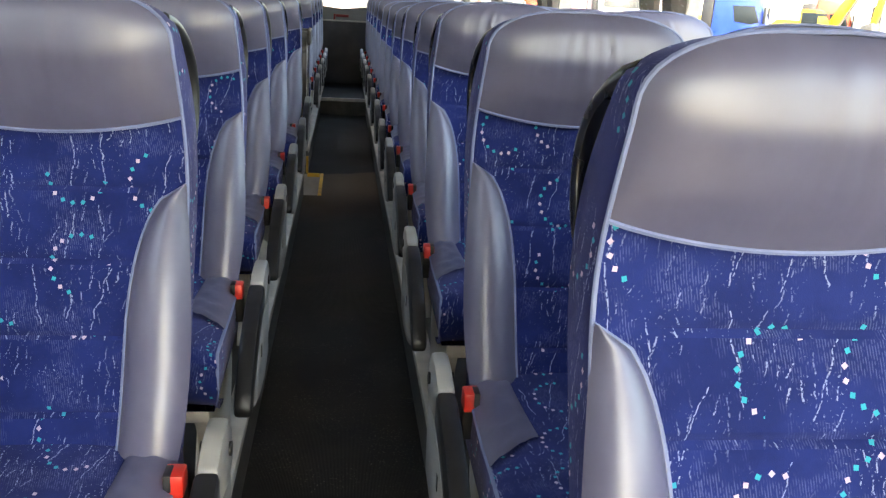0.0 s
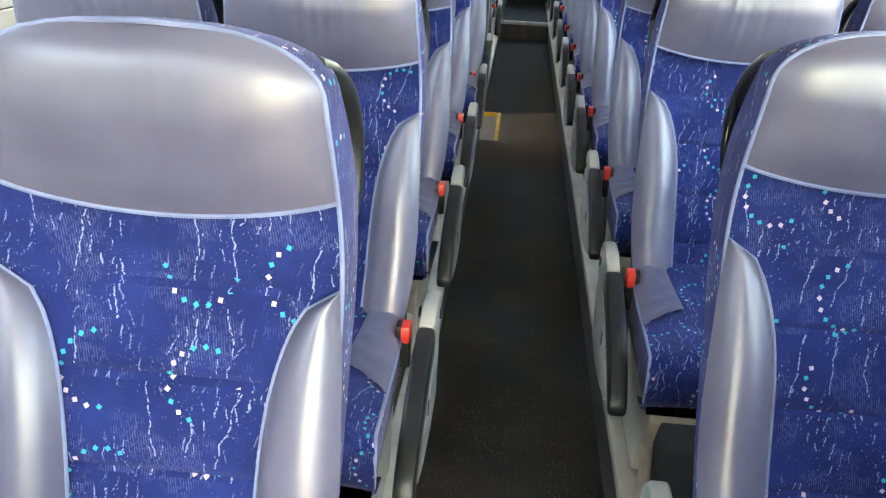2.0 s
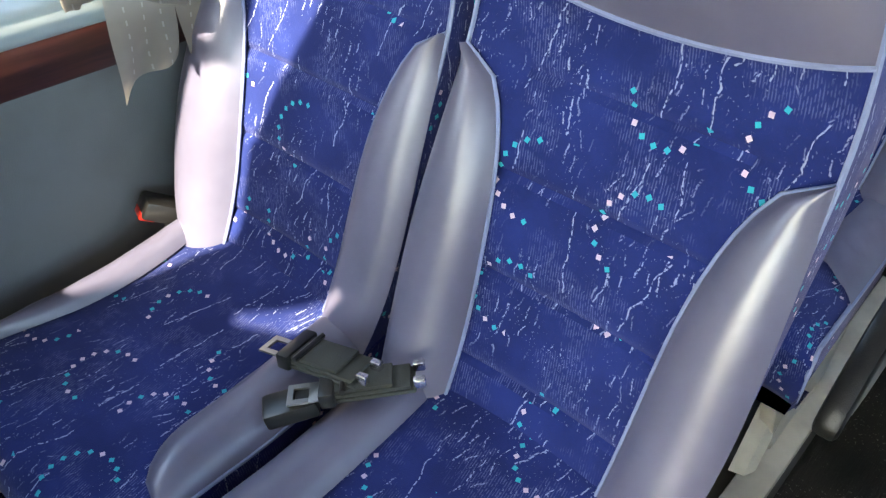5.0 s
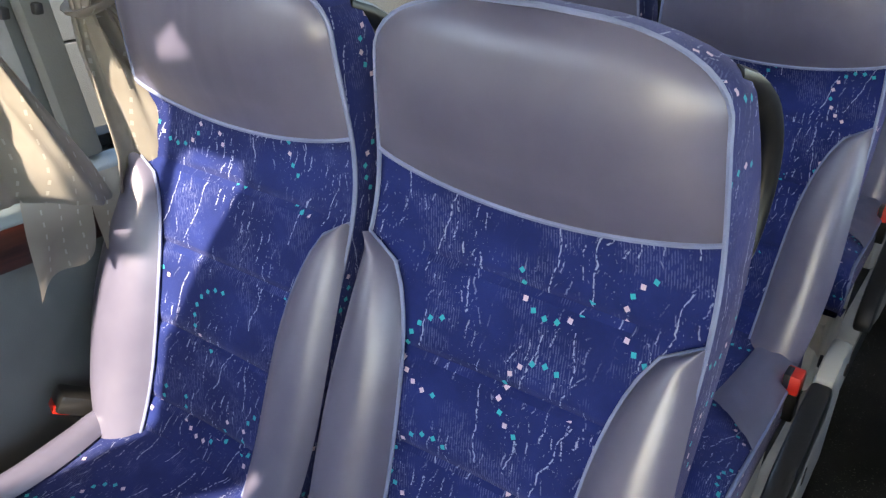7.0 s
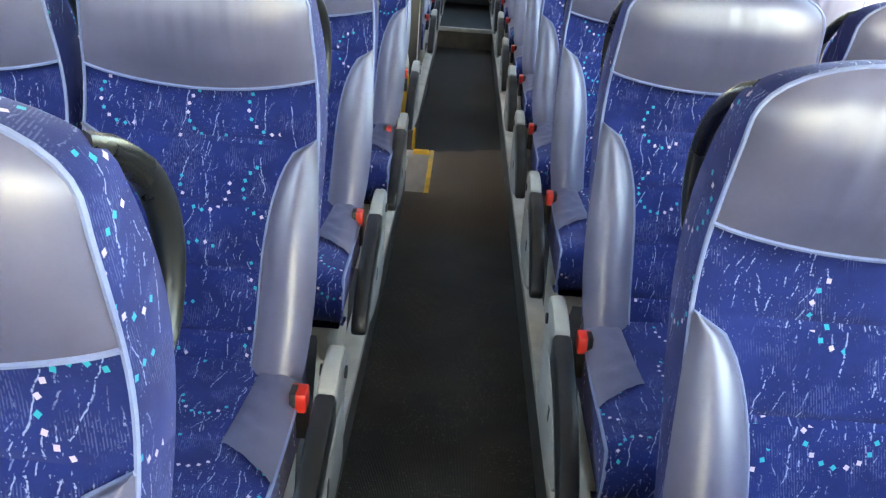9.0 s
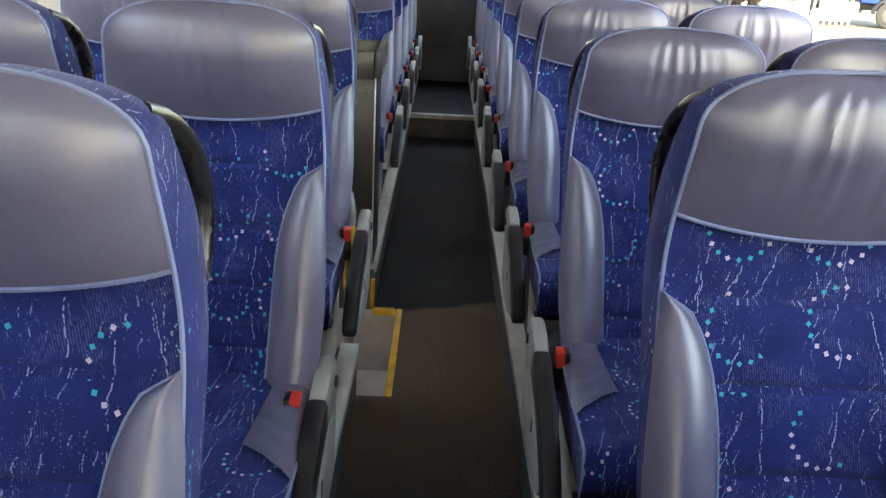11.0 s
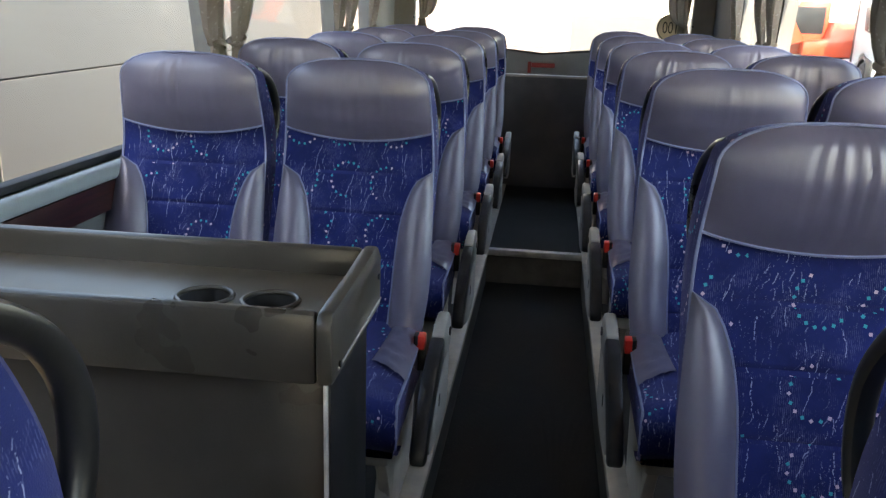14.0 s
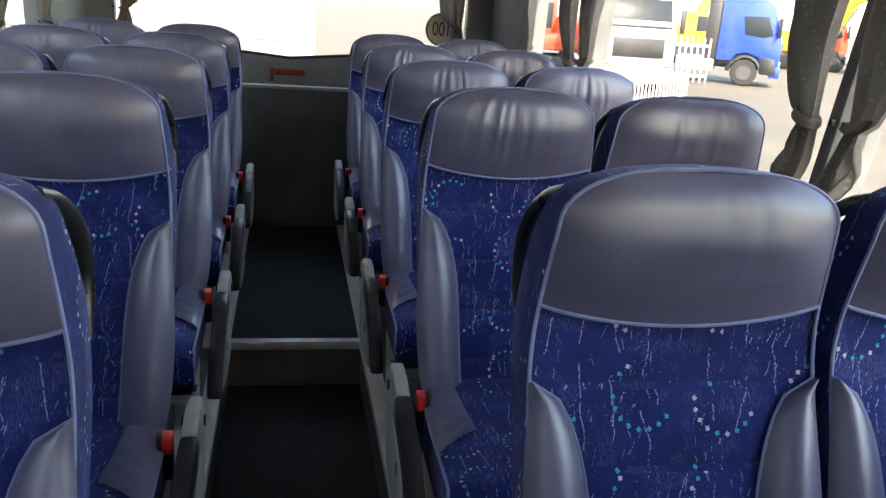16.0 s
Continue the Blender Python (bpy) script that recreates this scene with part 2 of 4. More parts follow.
M_FABRIC, M_LEATHER, M_FLOOR = seat_fabric(), leather(), ribbed_rubber()
M_CURTAIN, M_WOOD, M_GLASS = curtain_cloth(), wood_veneer(), glass("window_glass", (0.96, 0.97, 0.965))
M_PIPING = plain("piping", (0.18, 0.21, 0.34), 0.5, vary=0.12, scale=20, grain=600)
M_SHELL = plain("black_shell", (0.012, 0.012, 0.014), 0.45, grain=400)
M_HANDLE = plain("black_handle", (0.012, 0.012, 0.012), 0.28, grain=350)
M_PAD = plain("armrest_pad", (0.011, 0.0115, 0.012), 0.38, grain=450, bump=0.35)
M_GREY = plain("grey_plastic", (0.33, 0.31, 0.27), 0.42, vary=0.1, grain=320)
M_STEEL = plain("painted_steel", (0.54, 0.495, 0.415), 0.42, vary=0.16, scale=9)
M_RED = plain("red_button", (0.62, 0.025, 0.015), 0.35, vary=0.06)
M_DARKRED = plain("dark_red_plastic", (0.2, 0.014, 0.012), 0.4, vary=0.12)
M_BUCKLE = plain("buckle_black", (0.012, 0.012, 0.012), 0.35)
M_WEB = plain("belt_webbing", (0.035, 0.036, 0.03), 0.75, scale=30, grain=500, bump=0.5)
M_CHROME = plain("chrome", (0.75, 0.75, 0.75), 0.22, 1.0, vary=0.05, bump=0)
M_TONGUE = plain("tongue_steel", (0.3, 0.3, 0.29), 0.4, 0.8, vary=0.1)
M_WALL = plain("wall_carpet", (0.14, 0.152, 0.156), 0.9, vary=0.12, scale=5, grain=500, bump=0.5)
M_SILL = plain("sill_laminate", (0.27, 0.32, 0.34), 0.62, vary=0.08)
M_PILLAR = plain("pillar_trim", (0.17, 0.172, 0.165), 0.6, vary=0.12, grain=350, bump=0.3)
M_CEIL = plain("ceiling_cloth", (0.74, 0.73, 0.7), 0.9, vary=0.06, grain=400, bump=0.3)
M_CAB = plain("cabinet_plastic", (0.062, 0.055, 0.045), 0.3, vary=0.2, scale=4, grain=260, bump=0.25)
M_TRAY = plain("tray_plastic", (0.13, 0.108, 0.08), 0.36, vary=0.2, scale=7, grain=260, bump=0.25)
M_ALU = plain("aluminium", (0.6, 0.59, 0.57), 0.4, 0.35, vary=0.15, scale=18)
M_YELLOW = plain("yellow_nosing", (0.72, 0.4, 0.03), 0.5, vary=0.2, scale=15)
M_BEIGE = plain("stair_panel", (0.44, 0.39, 0.34), 0.5, vary=0.12, scale=9)
M_REAR = plain("rear_carpet", (0.085, 0.086, 0.087), 0.85, vary=0.2, scale=4, grain=420, bump=0.4)
M_RISER = plain("podium_riser", (0.085, 0.08, 0.072), 0.6, vary=0.3, scale=8)
M_RUBBER = plain("black_rubber", (0.012, 0.012, 0.012), 0.6)


# ---- mesh helpers ----
def part(name, bm, material, parent=None, label="", smooth=True, closed=True):
    """Links a bmesh as one mesh object, with box-mapped UVs in metres."""
    if closed:
        bmesh.ops.recalc_face_normals(bm, faces=bm.faces)
    bm.normal_update()
    uv = bm.loops.layers.uv.verify()
    for f in bm.faces:
        f.smooth = smooth
        a = max(range(3), key=lambda i: abs(f.normal[i]))
        i, j = ((1, 2), (0, 2), (0, 1))[a]
        for l in f.loops:
            l[uv].uv = (l.vert.co[i], l.vert.co[j])
    me = bpy.data.meshes.new(name)
    bm.to_mesh(me)
    bm.free()
    if smooth:
        me.set_sharp_from_angle(angle=radians(38))
    me.materials.append(material)
    ob = new(name, me)
    if parent:
        ob.parent = parent
    if label:
        ob["label"] = label
    return ob


def box_bm(lo, hi, bevel=0.0, seg=2, bm=None):
    bm = bm or bmesh.new()
    own = bmesh.new()
    bmesh.ops.create_cube(own, size=1)
    lo, hi = Vector(lo), Vector(hi)
    for v in own.verts:
        v.co = Vector([lo[i] + (hi[i] - lo[i]) * (v.co[i] + 0.5) for i in range(3)])
    if bevel:
        bmesh.ops.bevel(own, geom=own.edges[:], offset=bevel, segments=seg, profile=0.5, affect="EDGES")
    return absorb(bm, own)


def absorb(bm, own):
    at = {v: bm.verts.new(v.co) for v in own.verts}
    for f in own.faces:
        bm.faces.new([at[v] for v in f.verts])
    own.free()
    return bm


def tube_bm(points, radius, sides=8, closed=False, bm=None, flat=1.0):
    """A tube along points; radius may be a function of the share of the way."""
    bm = bm or bmesh.new()
    pts = [Vector(p) for p in points]
    n = len(pts)
    rings, up = [], None
    for i, p in enumerate(pts):
        a, b = pts[(i - 1) % n if closed else max(i - 1, 0)], pts[(i + 1) % n if closed else min(i + 1, n - 1)]
        t = (b - a).normalized()
        if up is None:
            up = t.orthogonal().normalized()
        up = (up - t * up.dot(t)).normalized()
        side = t.cross(up)
        r = radius(i / (n - 1)) if callable(radius) else radius
        rings.append([bm.verts.new(p + (up * math.cos(k * 2 * math.pi / sides) + side * math.sin(k * 2 * math.pi / sides) * flat) * r) for k in range(sides)])
    for i in range(n if closed else n - 1):
        a, b = rings[i], rings[(i + 1) % n]
        for k in range(sides):
            bm.faces.new((a[k], a[(k + 1) % sides], b[(k + 1) % sides], b[k]))
    if not closed:
        bm.faces.new(rings[0]), bm.faces.new(rings[-1][::-1])
    return bm


def prism_bm(outline, axis, lo, hi, bevel=0.0, bm=None):
    """A flat outline, given by its two other coordinates, drawn out along an axis."""
    bm = bm or bmesh.new()
    own = bmesh.new()
    place = lambda a, b, c: Vector({0: (c, a, b), 1: (a, c, b), 2: (a, b, c)}[axis])
    one, two = [own.verts.new(place(a, b, lo)) for a, b in outline], [own.verts.new(place(a, b, hi)) for a, b in outline]
    own.faces.new(one), own.faces.new(two[::-1])
    for i in range(len(one)):
        own.faces.new((one[i], one[i - 1], two[i - 1], two[i]))
    bmesh.ops.recalc_face_normals(own, faces=own.faces)
    if bevel:
        bmesh.ops.bevel(own, geom=own.edges[:], offset=bevel, segments=2, profile=0.5, affect="EDGES")
    return absorb(bm, own)


def turned(bm, m):
    bmesh.ops.transform(bm, matrix=m, verts=bm.verts)
    return bm


def grid_bm(rows, bm=None, wrap=False):
    bm = bm or bmesh.new()
    vs = [[bm.verts.new(p) for p in row] for row in rows]
    for a, b in zip(vs, vs[1:]):
        m = len(a)
        for k in range(m if wrap else m - 1):
            bm.faces.new((a[k], a[(k + 1) % m], b[(k + 1) % m], b[k]))
    return bm


def structure(name, bm, material, label, smooth=False):
    return tagged(part(name, bm, material, None, "", smooth), label, name.split("_")[0], kind="structure")


# ---- the coach: plan in metres, x across, y towards the rear, floor of the aisle at z = 0 ----
AISLE, POD, STEP_Y, REAR = 0.25, 0.17, 8.31, 10.0
SIDE, FRONT, TOP = 1.14, -2.7, 2.12
WELL_X, WELL_A, WELL_B = -0.15, 4.38, 5.07
# rows of seats: y, how far each stands outwards, and how far up
LEFT_ROWS = [(-0.05, 0.0), (0.765, 0.01), (1.635, 0.022), (2.46, 0.028), (3.25, 0.026, 0.004), (4.18, 0.038, 0.006), (5.96, 0.03, -0.008), (6.775, 0.032), (7.6, 0.03), (8.43, 0.03), (9.26, 0.03)]
RIGHT_ROWS = [(-0.6, 0.0), (0.205, 0.0), (1.09, 0.008, 0.008), (1.9, 0.024), (2.72, 0.028), (3.54, 0.03, -0.026), (4.35, 0.033, -0.014), (5.16, 0.03, -0.022), (6.02, 0.028), (6.93, 0.028), (7.74, 0.028), (8.6, 0.028), (9.43, 0.028)]
# seats slid sideways on their frames: how far outwards the aisle seat and the window seat
SLID = {(-1, 3.25): (-0.034, 0.0), (-1, 2.46): (-0.01, 0.0), (-1, 5.96): (0.0, 0.022)}
PILLARS = [-1.6, 0.1, 1.86, 3.57, 5.27, 6.965, 8.65]
RAKE = 0.2  # the window pillars slope forwards

# floor of the aisle, notched for the stairwell
bm = box_bm((-AISLE, FRONT, -0.06), (AISLE, WELL_A, 0))
box_bm((WELL_X, WELL_A, -0.06), (AISLE, WELL_B, 0), bm=bm)
box_bm((-AISLE, WELL_B, -0.06), (AISLE, STEP_Y, 0), bm=bm)
box_bm((-AISLE, STEP_Y, -0.06), (AISLE, REAR, 0.178), bm=bm)
floor = structure("floor", bm, M_FLOOR, "black ribbed rubber aisle floor with a step up, dust specks and painted door light")
bm = box_bm((-AISLE - 0.01, STEP_Y - 0.012, 0.15), (AISLE + 0.01, STEP_Y + 0.028, 0.184), 0.004)
tagged(part("step_edge", bm, M_ALU), "bare aluminium edging strip on the aisle step", "step edging", kind="structure")
bm = box_bm((-AISLE, STEP_Y - 0.006, 0.0), (AISLE, STEP_Y + 0.01, 0.149))
structure("step_riser", bm, M_RISER, "scuffed dark rubber riser of the aisle step")
# podiums on which the seats stand
for s, name, runs in ((1, "podium_right", [(FRONT, REAR)]), (-1, "podium_left", [(FRONT, WELL_A), (WELL_B, REAR)])):
    bm = bmesh.new()
    for a, b in runs:
        box_bm((min(s * AISLE, s * SIDE), a, -0.06), (max(s * AISLE, s * SIDE), b, POD), bm=bm)
    pod = tagged(part(name, bm, M_RISER, smooth=False), "dark rubber-covered podium under the seats", "podium", kind="structure")
    for a, b in runs:
        x0, x1 = sorted((s * (AISLE - 0.008), s * (AISLE + 0.05)))
        bm = box_bm((x0, a + 0.003, POD - 0.012), (x1, b - 0.003, POD + 0.02), 0.005)
        part("seat_rail", bm, M_STEEL, pod, "pale grey steel edge rail")
# stairwell
bm = box_bm((-SIDE, WELL_B - 0.004, -0.6), (WELL_X - 0.002, WELL_B + 0.02, 0.0 - 0.002))
structure("wall_stairwell_rear", bm, M_BEIGE, "beige plastic side panel of the stairwell")
bm = box_bm((-SIDE, WELL_A - 0.02, -0.6), (WELL_X - 0.002, WELL_A + 0.004, -0.002))
structure("wall_stairwell_front", bm, M_BEIGE, "beige plastic side panel of the stairwell")
bm = box_bm((WELL_X - 0.004, WELL_A, -0.6), (WELL_X + 0.02, WELL_B, -0.062))
structure("wall_stairwell_side", bm, M_BEIGE, "beige riser of the stairwell")
bm = box_bm((-0.42, WELL_A + 0.005, -0.33), (WELL_X - 0.005, WELL_B - 0.005, -0.275))
box_bm((-0.75, WELL_A + 0.005, -0.6), (-0.42, WELL_B - 0.005, -0.5), bm=bm)
box_bm((-SIDE, WELL_A + 0.005, -0.64), (-0.42, WELL_B - 0.005, -0.6), bm=bm)
structure("floor_stairwell", bm, M_BEIGE, "dusty beige treads of the stairwell")
for lo, hi in (((-0.43, WELL_A + 0.01, -0.29), (-0.405, WELL_B - 0.01, -0.266)),
               ((WELL_X - 0.008, WELL_A - 0.005, -0.03), (WELL_X + 0.016, WELL_B + 0.002, 0.006)),
               ((-AISLE - 0.004, WELL_B - 0.014, -0.02), (WELL_X - 0.013, WELL_B + 0.012, 0.006)),
               ((-AISLE - 0.012, WELL_B - 0.014, 0.008), (-AISLE + 0.004, WELL_B + 0.01, POD - 0.038))):
    tagged(part("stair_nosing", box_bm(lo, hi, 0.003), M_YELLOW), "yellow anti-slip edging of the stairwell", "step edging", kind="structure")

# ---- side walls with window openings ----
SILL, HEAD = 0.968, 1.96
def raked(y0, y1, z0, z1):
    return [(y0 + RAKE * (1.1 - z0), z0), (y1 + RAKE * (1.1 - z0), z0), (y1 + RAKE * (1.1 - z1), z1), (y0 + RAKE * (1.1 - z1), z1)]


def side_wall(s, name):
    x0, x1 = sorted((s * SIDE, s * (SIDE + 0.07)))
    runs = [(FRONT, REAR + 0.45)] if s > 0 else [(FRONT, WELL_A), (WELL_B, REAR + 0.45)]
    bm = bmesh.new()
    for a, b in runs:
        box_bm((x0, a, -0.7), (x1, b, SILL), bm=bm)
    box_bm((x0, FRONT, HEAD), (x1, REAR + 0.45, TOP + 0.06), bm=bm)
    for y in PILLARS:
        prism_bm(raked(y - 0.032, y + 0.032, SILL, HEAD), 0, x0, x1, bm=bm)
    prism_bm([(9.5, SILL), (REAR + 0.45, SILL), (REAR + 0.45, HEAD), (9.4, HEAD)], 0, x0, x1, bm=bm)
    # left front end closed solid, out of view, to dim the first left seats
    if s < 0:
        prism_bm([(FRONT, SILL), (PILLARS[0] + 0.02, SILL), (PILLARS[0] - 0.18, HEAD), (FRONT, HEAD)], 0, x0, x1, bm=bm)
    wall = structure(name, bm, M_WALL, "grey carpeted coach side wall below the windows")
    for y in PILLARS:
        z = sorted((s * (SIDE - 0.03), s * SIDE))
        part("pillar_trim", prism_bm(raked(y - 0.02, y + 0.024, SILL + 0.016, HEAD), 0, z[0], z[1], 0.01), M_PILLAR, wall, "dark grey pillar trim")
    z = sorted((s * (SIDE - 0.012), s * SIDE))
    part("corner_panel", prism_bm([(9.51, SILL + 0.02), (REAR + 0.29, SILL + 0.02), (REAR + 0.29, HEAD), (9.42, HEAD)], 0, z[0], z[1], 0.005), M_PILLAR, wall, "dark grey rear corner panel")
    for y0, y1 in runs:
        y1 = min(y1, REAR)
        a, b = sorted((s * (SIDE - (0.065 if y0 < 0 else 0.03)), s * SIDE))
        part("sill_ledge", box_bm((a, y0, 0.936), (b, y1, 0.982), 0.014, 3), M_SILL, wall, "pale blue-grey window ledge")
        a, b = sorted((s * (SIDE - 0.022), s * SIDE))
        part("wood_strip", box_bm((a, y0, 0.858), (b, y1, 0.935), 0.004), M_WOOD, wall, "dark red-brown wood veneer strip")
    for a, b in zip(PILLARS, PILLARS[1:]):
        z = sorted((s * (SIDE + 0.03), s * (SIDE + 0.068)))
        part("window_gasket", box_bm((z[0], a + 0.06, SILL + 0.002), (z[1], b - 0.01, SILL + 0.024), 0.006), M_RUBBER, wall, "black rubber window gasket")
    if s < 0:
        x = -SIDE - 0.05
        pane = tagged(part("door_pane", box_bm((x - 0.003, WELL_A, -0.62), (x + 0.003, WELL_B, SILL - 0.012)), M_GLASS, None, "", False), "clear glass of the middle door", "door", kind="structure")
        pane.visible_shadow = False
    ends = PILLARS + [9.47]
    for i, (a, b) in enumerate(zip(ends, ends[1:])):
        x = s * (SIDE + 0.05)
        bm = prism_bm(raked(a + 0.028, b - 0.028, SILL - 0.01, HEAD + 0.01), 0, x - 0.003, x + 0.003)
        pane = tagged(part("window_pane", bm, M_GLASS, None, "", False), "clear tinted coach side window", "window", kind="structure")
        pane.visible_shadow = False
    return wall

side_wall(-1, "wall_left")
side_wall(1, "wall_right")
# ceiling, with a glazed hatch added out of view to let the sunbeam in
HX0, HX1, HY0, HY1 = -1.02, -0.5, -2.2, -0.93
x0, x1 = -SIDE - 0.07, SIDE + 0.07
bm = box_bm((x0, HY1, TOP), (x1, REAR + 0.45, TOP + 0.06))
box_bm((x0, FRONT - 0.06, TOP), (x1, HY0, TOP + 0.06), bm=bm)
box_bm((x0, HY0, TOP), (HX0, HY1, TOP + 0.06), bm=bm)
box_bm((HX1, HY0, TOP), (x1, HY1, TOP + 0.06), bm=bm)
structure("ceiling", bm, M_CEIL, "plain pale coach ceiling")
structure("window_hatch", box_bm((HX0 - 0.03, HY0 - 0.03, TOP + 0.064), (HX1 + 0.03, HY1 + 0.03, TOP + 0.068)), M_GLASS, "clear glass of the added roof hatch")
# added sheet under the hatch; its gaps shape the sun patches on seat and curtain
SUN_GAPS = [[(-0.843, -1.135), (-0.745, -1.13), (-0.74, -1.17), (-0.77, -1.31), (-0.793, -1.44), (-0.81, -1.52), (-0.805, -1.62), (-0.79, -1.71), (-0.82, -1.8), (-0.855, -1.94), (-0.935, -2.1), (-0.914, -1.5), (-0.912, -1.425), (-0.853, -1.378), (-0.866, -1.16)],
        [(-0.687, -1.838), (-0.651, -1.802), (-0.557, -1.675), (-0.545, -1.68), (-0.593, -1.813), (-0.666, -1.851)],
        [(-0.838, -1.003), (-0.798, -0.971), (-0.788, -0.993), (-0.768, -0.999), (-0.786, -1.014), (-0.846, -1.027)],
        [(-0.975, -1.36), (-0.89, -1.36), (-0.89, -1.04), (-0.975, -1.04)]]
bm = bmesh.new()
for loop in [[(HX0, HY0), (HX1, HY0), (HX1, HY1), (HX0, HY1)]] + SUN_GAPS:
    vs = [bm.verts.new((x, y, TOP)) for x, y in loop]
    for p, q in zip(vs, vs[1:] + vs[:1]):
        bm.edges.new((p, q))
bmesh.ops.triangle_fill(bm, edges=bm.edges[:], use_beauty=True)
for p in list(bmesh.ops.extrude_face_region(bm, geom=bm.faces[:])["geom"]):
    if isinstance(p, bmesh.types.BMVert):
        p.co.z += 0.004
structure("hatch_blind", bm, M_CEIL, "added pale sheet under the roof hatch, its gaps shaping the sun patches")
# front end, out of view; windscreen opening set to the right to dim the left seats
bm = box_bm((x0, FRONT - 0.06, -0.7), (x1, FRONT, 0.5))
box_bm((x0, FRONT - 0.06, 0.5), (-0.35, FRONT, TOP), bm=bm)
box_bm((1.1, FRONT - 0.06, 0.5), (x1, FRONT, TOP), bm=bm)
box_bm((-0.35, FRONT - 0.06, 0.5), (1.1, FRONT, 0.6), bm=bm)
box_bm((-0.35, FRONT - 0.06, 2.04), (1.1, FRONT, TOP), bm=bm)
structure("wall_front", bm, M_WALL, "front bulkhead with a glazed opening")
structure("window_front", box_bm((-0.37, FRONT - 0.035, 0.58), (1.12, FRONT - 0.03, 2.06)), M_GLASS, "clear windscreen")
# unseen partition, added to keep windscreen light off the first left seats
structure("wall_partition", box_bm((-SIDE + 0.005, -0.76, POD), (-0.29, -0.735, 1.1), 0.01), M_WALL, "plain grey partition added out of view to shade the first left seats")
# rear end
bm = box_bm((-SIDE, REAR, 0.0), (SIDE, REAR + 0.04, 0.95), 0.004)
structure("wall_rear_panel", bm, M_REAR, "dark grey carpeted rear bulkhead panel")
bm = box_bm((-SIDE, REAR - 0.006, 0.948), (SIDE, REAR + 0.045, 0.965), 0.003)
tagged(part("trim", bm, M_GREY), "thin pale trim along the rear bulkhead", "trim", kind="structure")
V = [(-SIDE - 0.07, 0.0), (SIDE + 0.07, 0.0), (SIDE + 0.07, 1.16), (0.62, 1.15), (-0.04, 1.09), (-0.72, 1.15), (-SIDE - 0.07, 1.16)]
structure("wall_rear", prism_bm(V, 1, REAR + 0.30, REAR + 0.36), M_PILLAR, "grey rear wall below the rear window")
bm = box_bm((-SIDE - 0.07, REAR + 0.30, 1.16), (-0.98, REAR + 0.36, TOP))
box_bm((0.98, REAR + 0.30, 1.16), (SIDE + 0.07, REAR + 0.36, TOP), bm=bm)
box_bm((-0.98, REAR + 0.30, 1.80), (0.98, REAR + 0.36, TOP), bm=bm)
structure("wall_rear_frame", bm, M_PILLAR, "dark grey surround of the rear window")
structure("shelf_rear", box_bm((-SIDE, REAR + 0.04, 0.90), (SIDE, REAR + 0.30, 0.93)), M_PILLAR, "dark grey rear shelf")
pane = structure("window_rear", box_bm((-0.98, REAR + 0.345, 1.08), (0.98, REAR + 0.351, 1.81)), M_GLASS, "clear rear window")
pane.visible_shadow = False
bm = tube_bm([(-0.75, REAR + 0.298, 1.153), (-0.04, REAR + 0.298, 1.093), (0.62, REAR + 0.298, 1.153)], 0.008)
tagged(part("trim_rear_seal", bm, M_RUBBER), "black rubber seal under the rear window", "seal", kind="structure")


# ---- coach seats ----
BACK_L, SEAM_H = 0.787, 0.607
Z0 = 0.53


def half_width(h):
    if h < 0.3:
        return 0.186 + 0.014 * math.sin(h / 0.3 * math.pi / 2)
    if h < 0.42:
        return 0.2
    if h < 0.71:
        return 0.2 - 0.016 * ((h - 0.42) / 0.29) ** 1.8
    q = min(1, (h - 0.71) / (BACK_L - 0.71))
    return max(0.004, 0.184 * (1 - q ** 2.5) ** (1 / 2.5))


def back_width(h):
    """Half width at the rear of the side panel, fuller than the cover round the shoulders."""
    return half_width(h) + 0.004 * math.exp(-((h - 0.6) / 0.12) ** 2)


def back_thickness(h):
    top = max(0.0, min(1.0, (h - 0.6) / 0.19))
    return (0.082 + 0.008 * math.exp(-((h - 0.53) / 0.16) ** 2)) * (1 - 0.55 * top * top)


def lean(h):
    """Backward lean of the backrest: reclined below, nodding forward at the headrest."""
    q = max(0.0, min(1.0, (h - 0.46) / 0.18))
    p = max(0.0, min(1.0, (h - 0.69) / 0.11))
    return radians(21 - 31 * q * q * (3 - 2 * q) + 16 * p)


SPINE = [(0.045, Z0)]
for k in range(400):
    a = lean((k + 0.5) * 0.0021)
    SPINE.append((SPINE[-1][0] + 0.0021 * math.sin(a), SPINE[-1][1] + 0.0021 * math.cos(a)))


def on_back(u, h, d):
    """A point of the backrest: u across, h along its height, d out of its front."""
    k = h / 0.0021
    i = min(399, max(0, int(k)))
    f = k - i
    y = SPINE[i][0] + (SPINE[i + 1][0] - SPINE[i][0]) * f
    z = SPINE[i][1] + (SPINE[i + 1][1] - SPINE[i][1]) * f
    a = lean(h)
    return Vector((u, y - d * math.cos(a), z + d * math.sin(a)))


def seam(a):
    return SEAM_H - 0.028 * (1 - a * a)


def front_depth(a, h, quilt=1.0):
    """How far the cover stands out: a dished middle, a fuller lower back."""
    edge = abs(a) ** 3
    low = math.exp(-((h - 0.16) / 0.14) ** 2)
    crease = sum(math.exp(-((h - c) / 0.005) ** 2) for c in CREASES)
    return 0.012 * edge - 0.022 * low * (1 - 0.5 * a * a) - 0.004 + quilt * (1 - edge) * (0.002 * math.sin((h - 0.04) * 54.6) ** 2 - 0.0055 * crease)


CREASES = (0.155, 0.27, 0.385, 0.495)
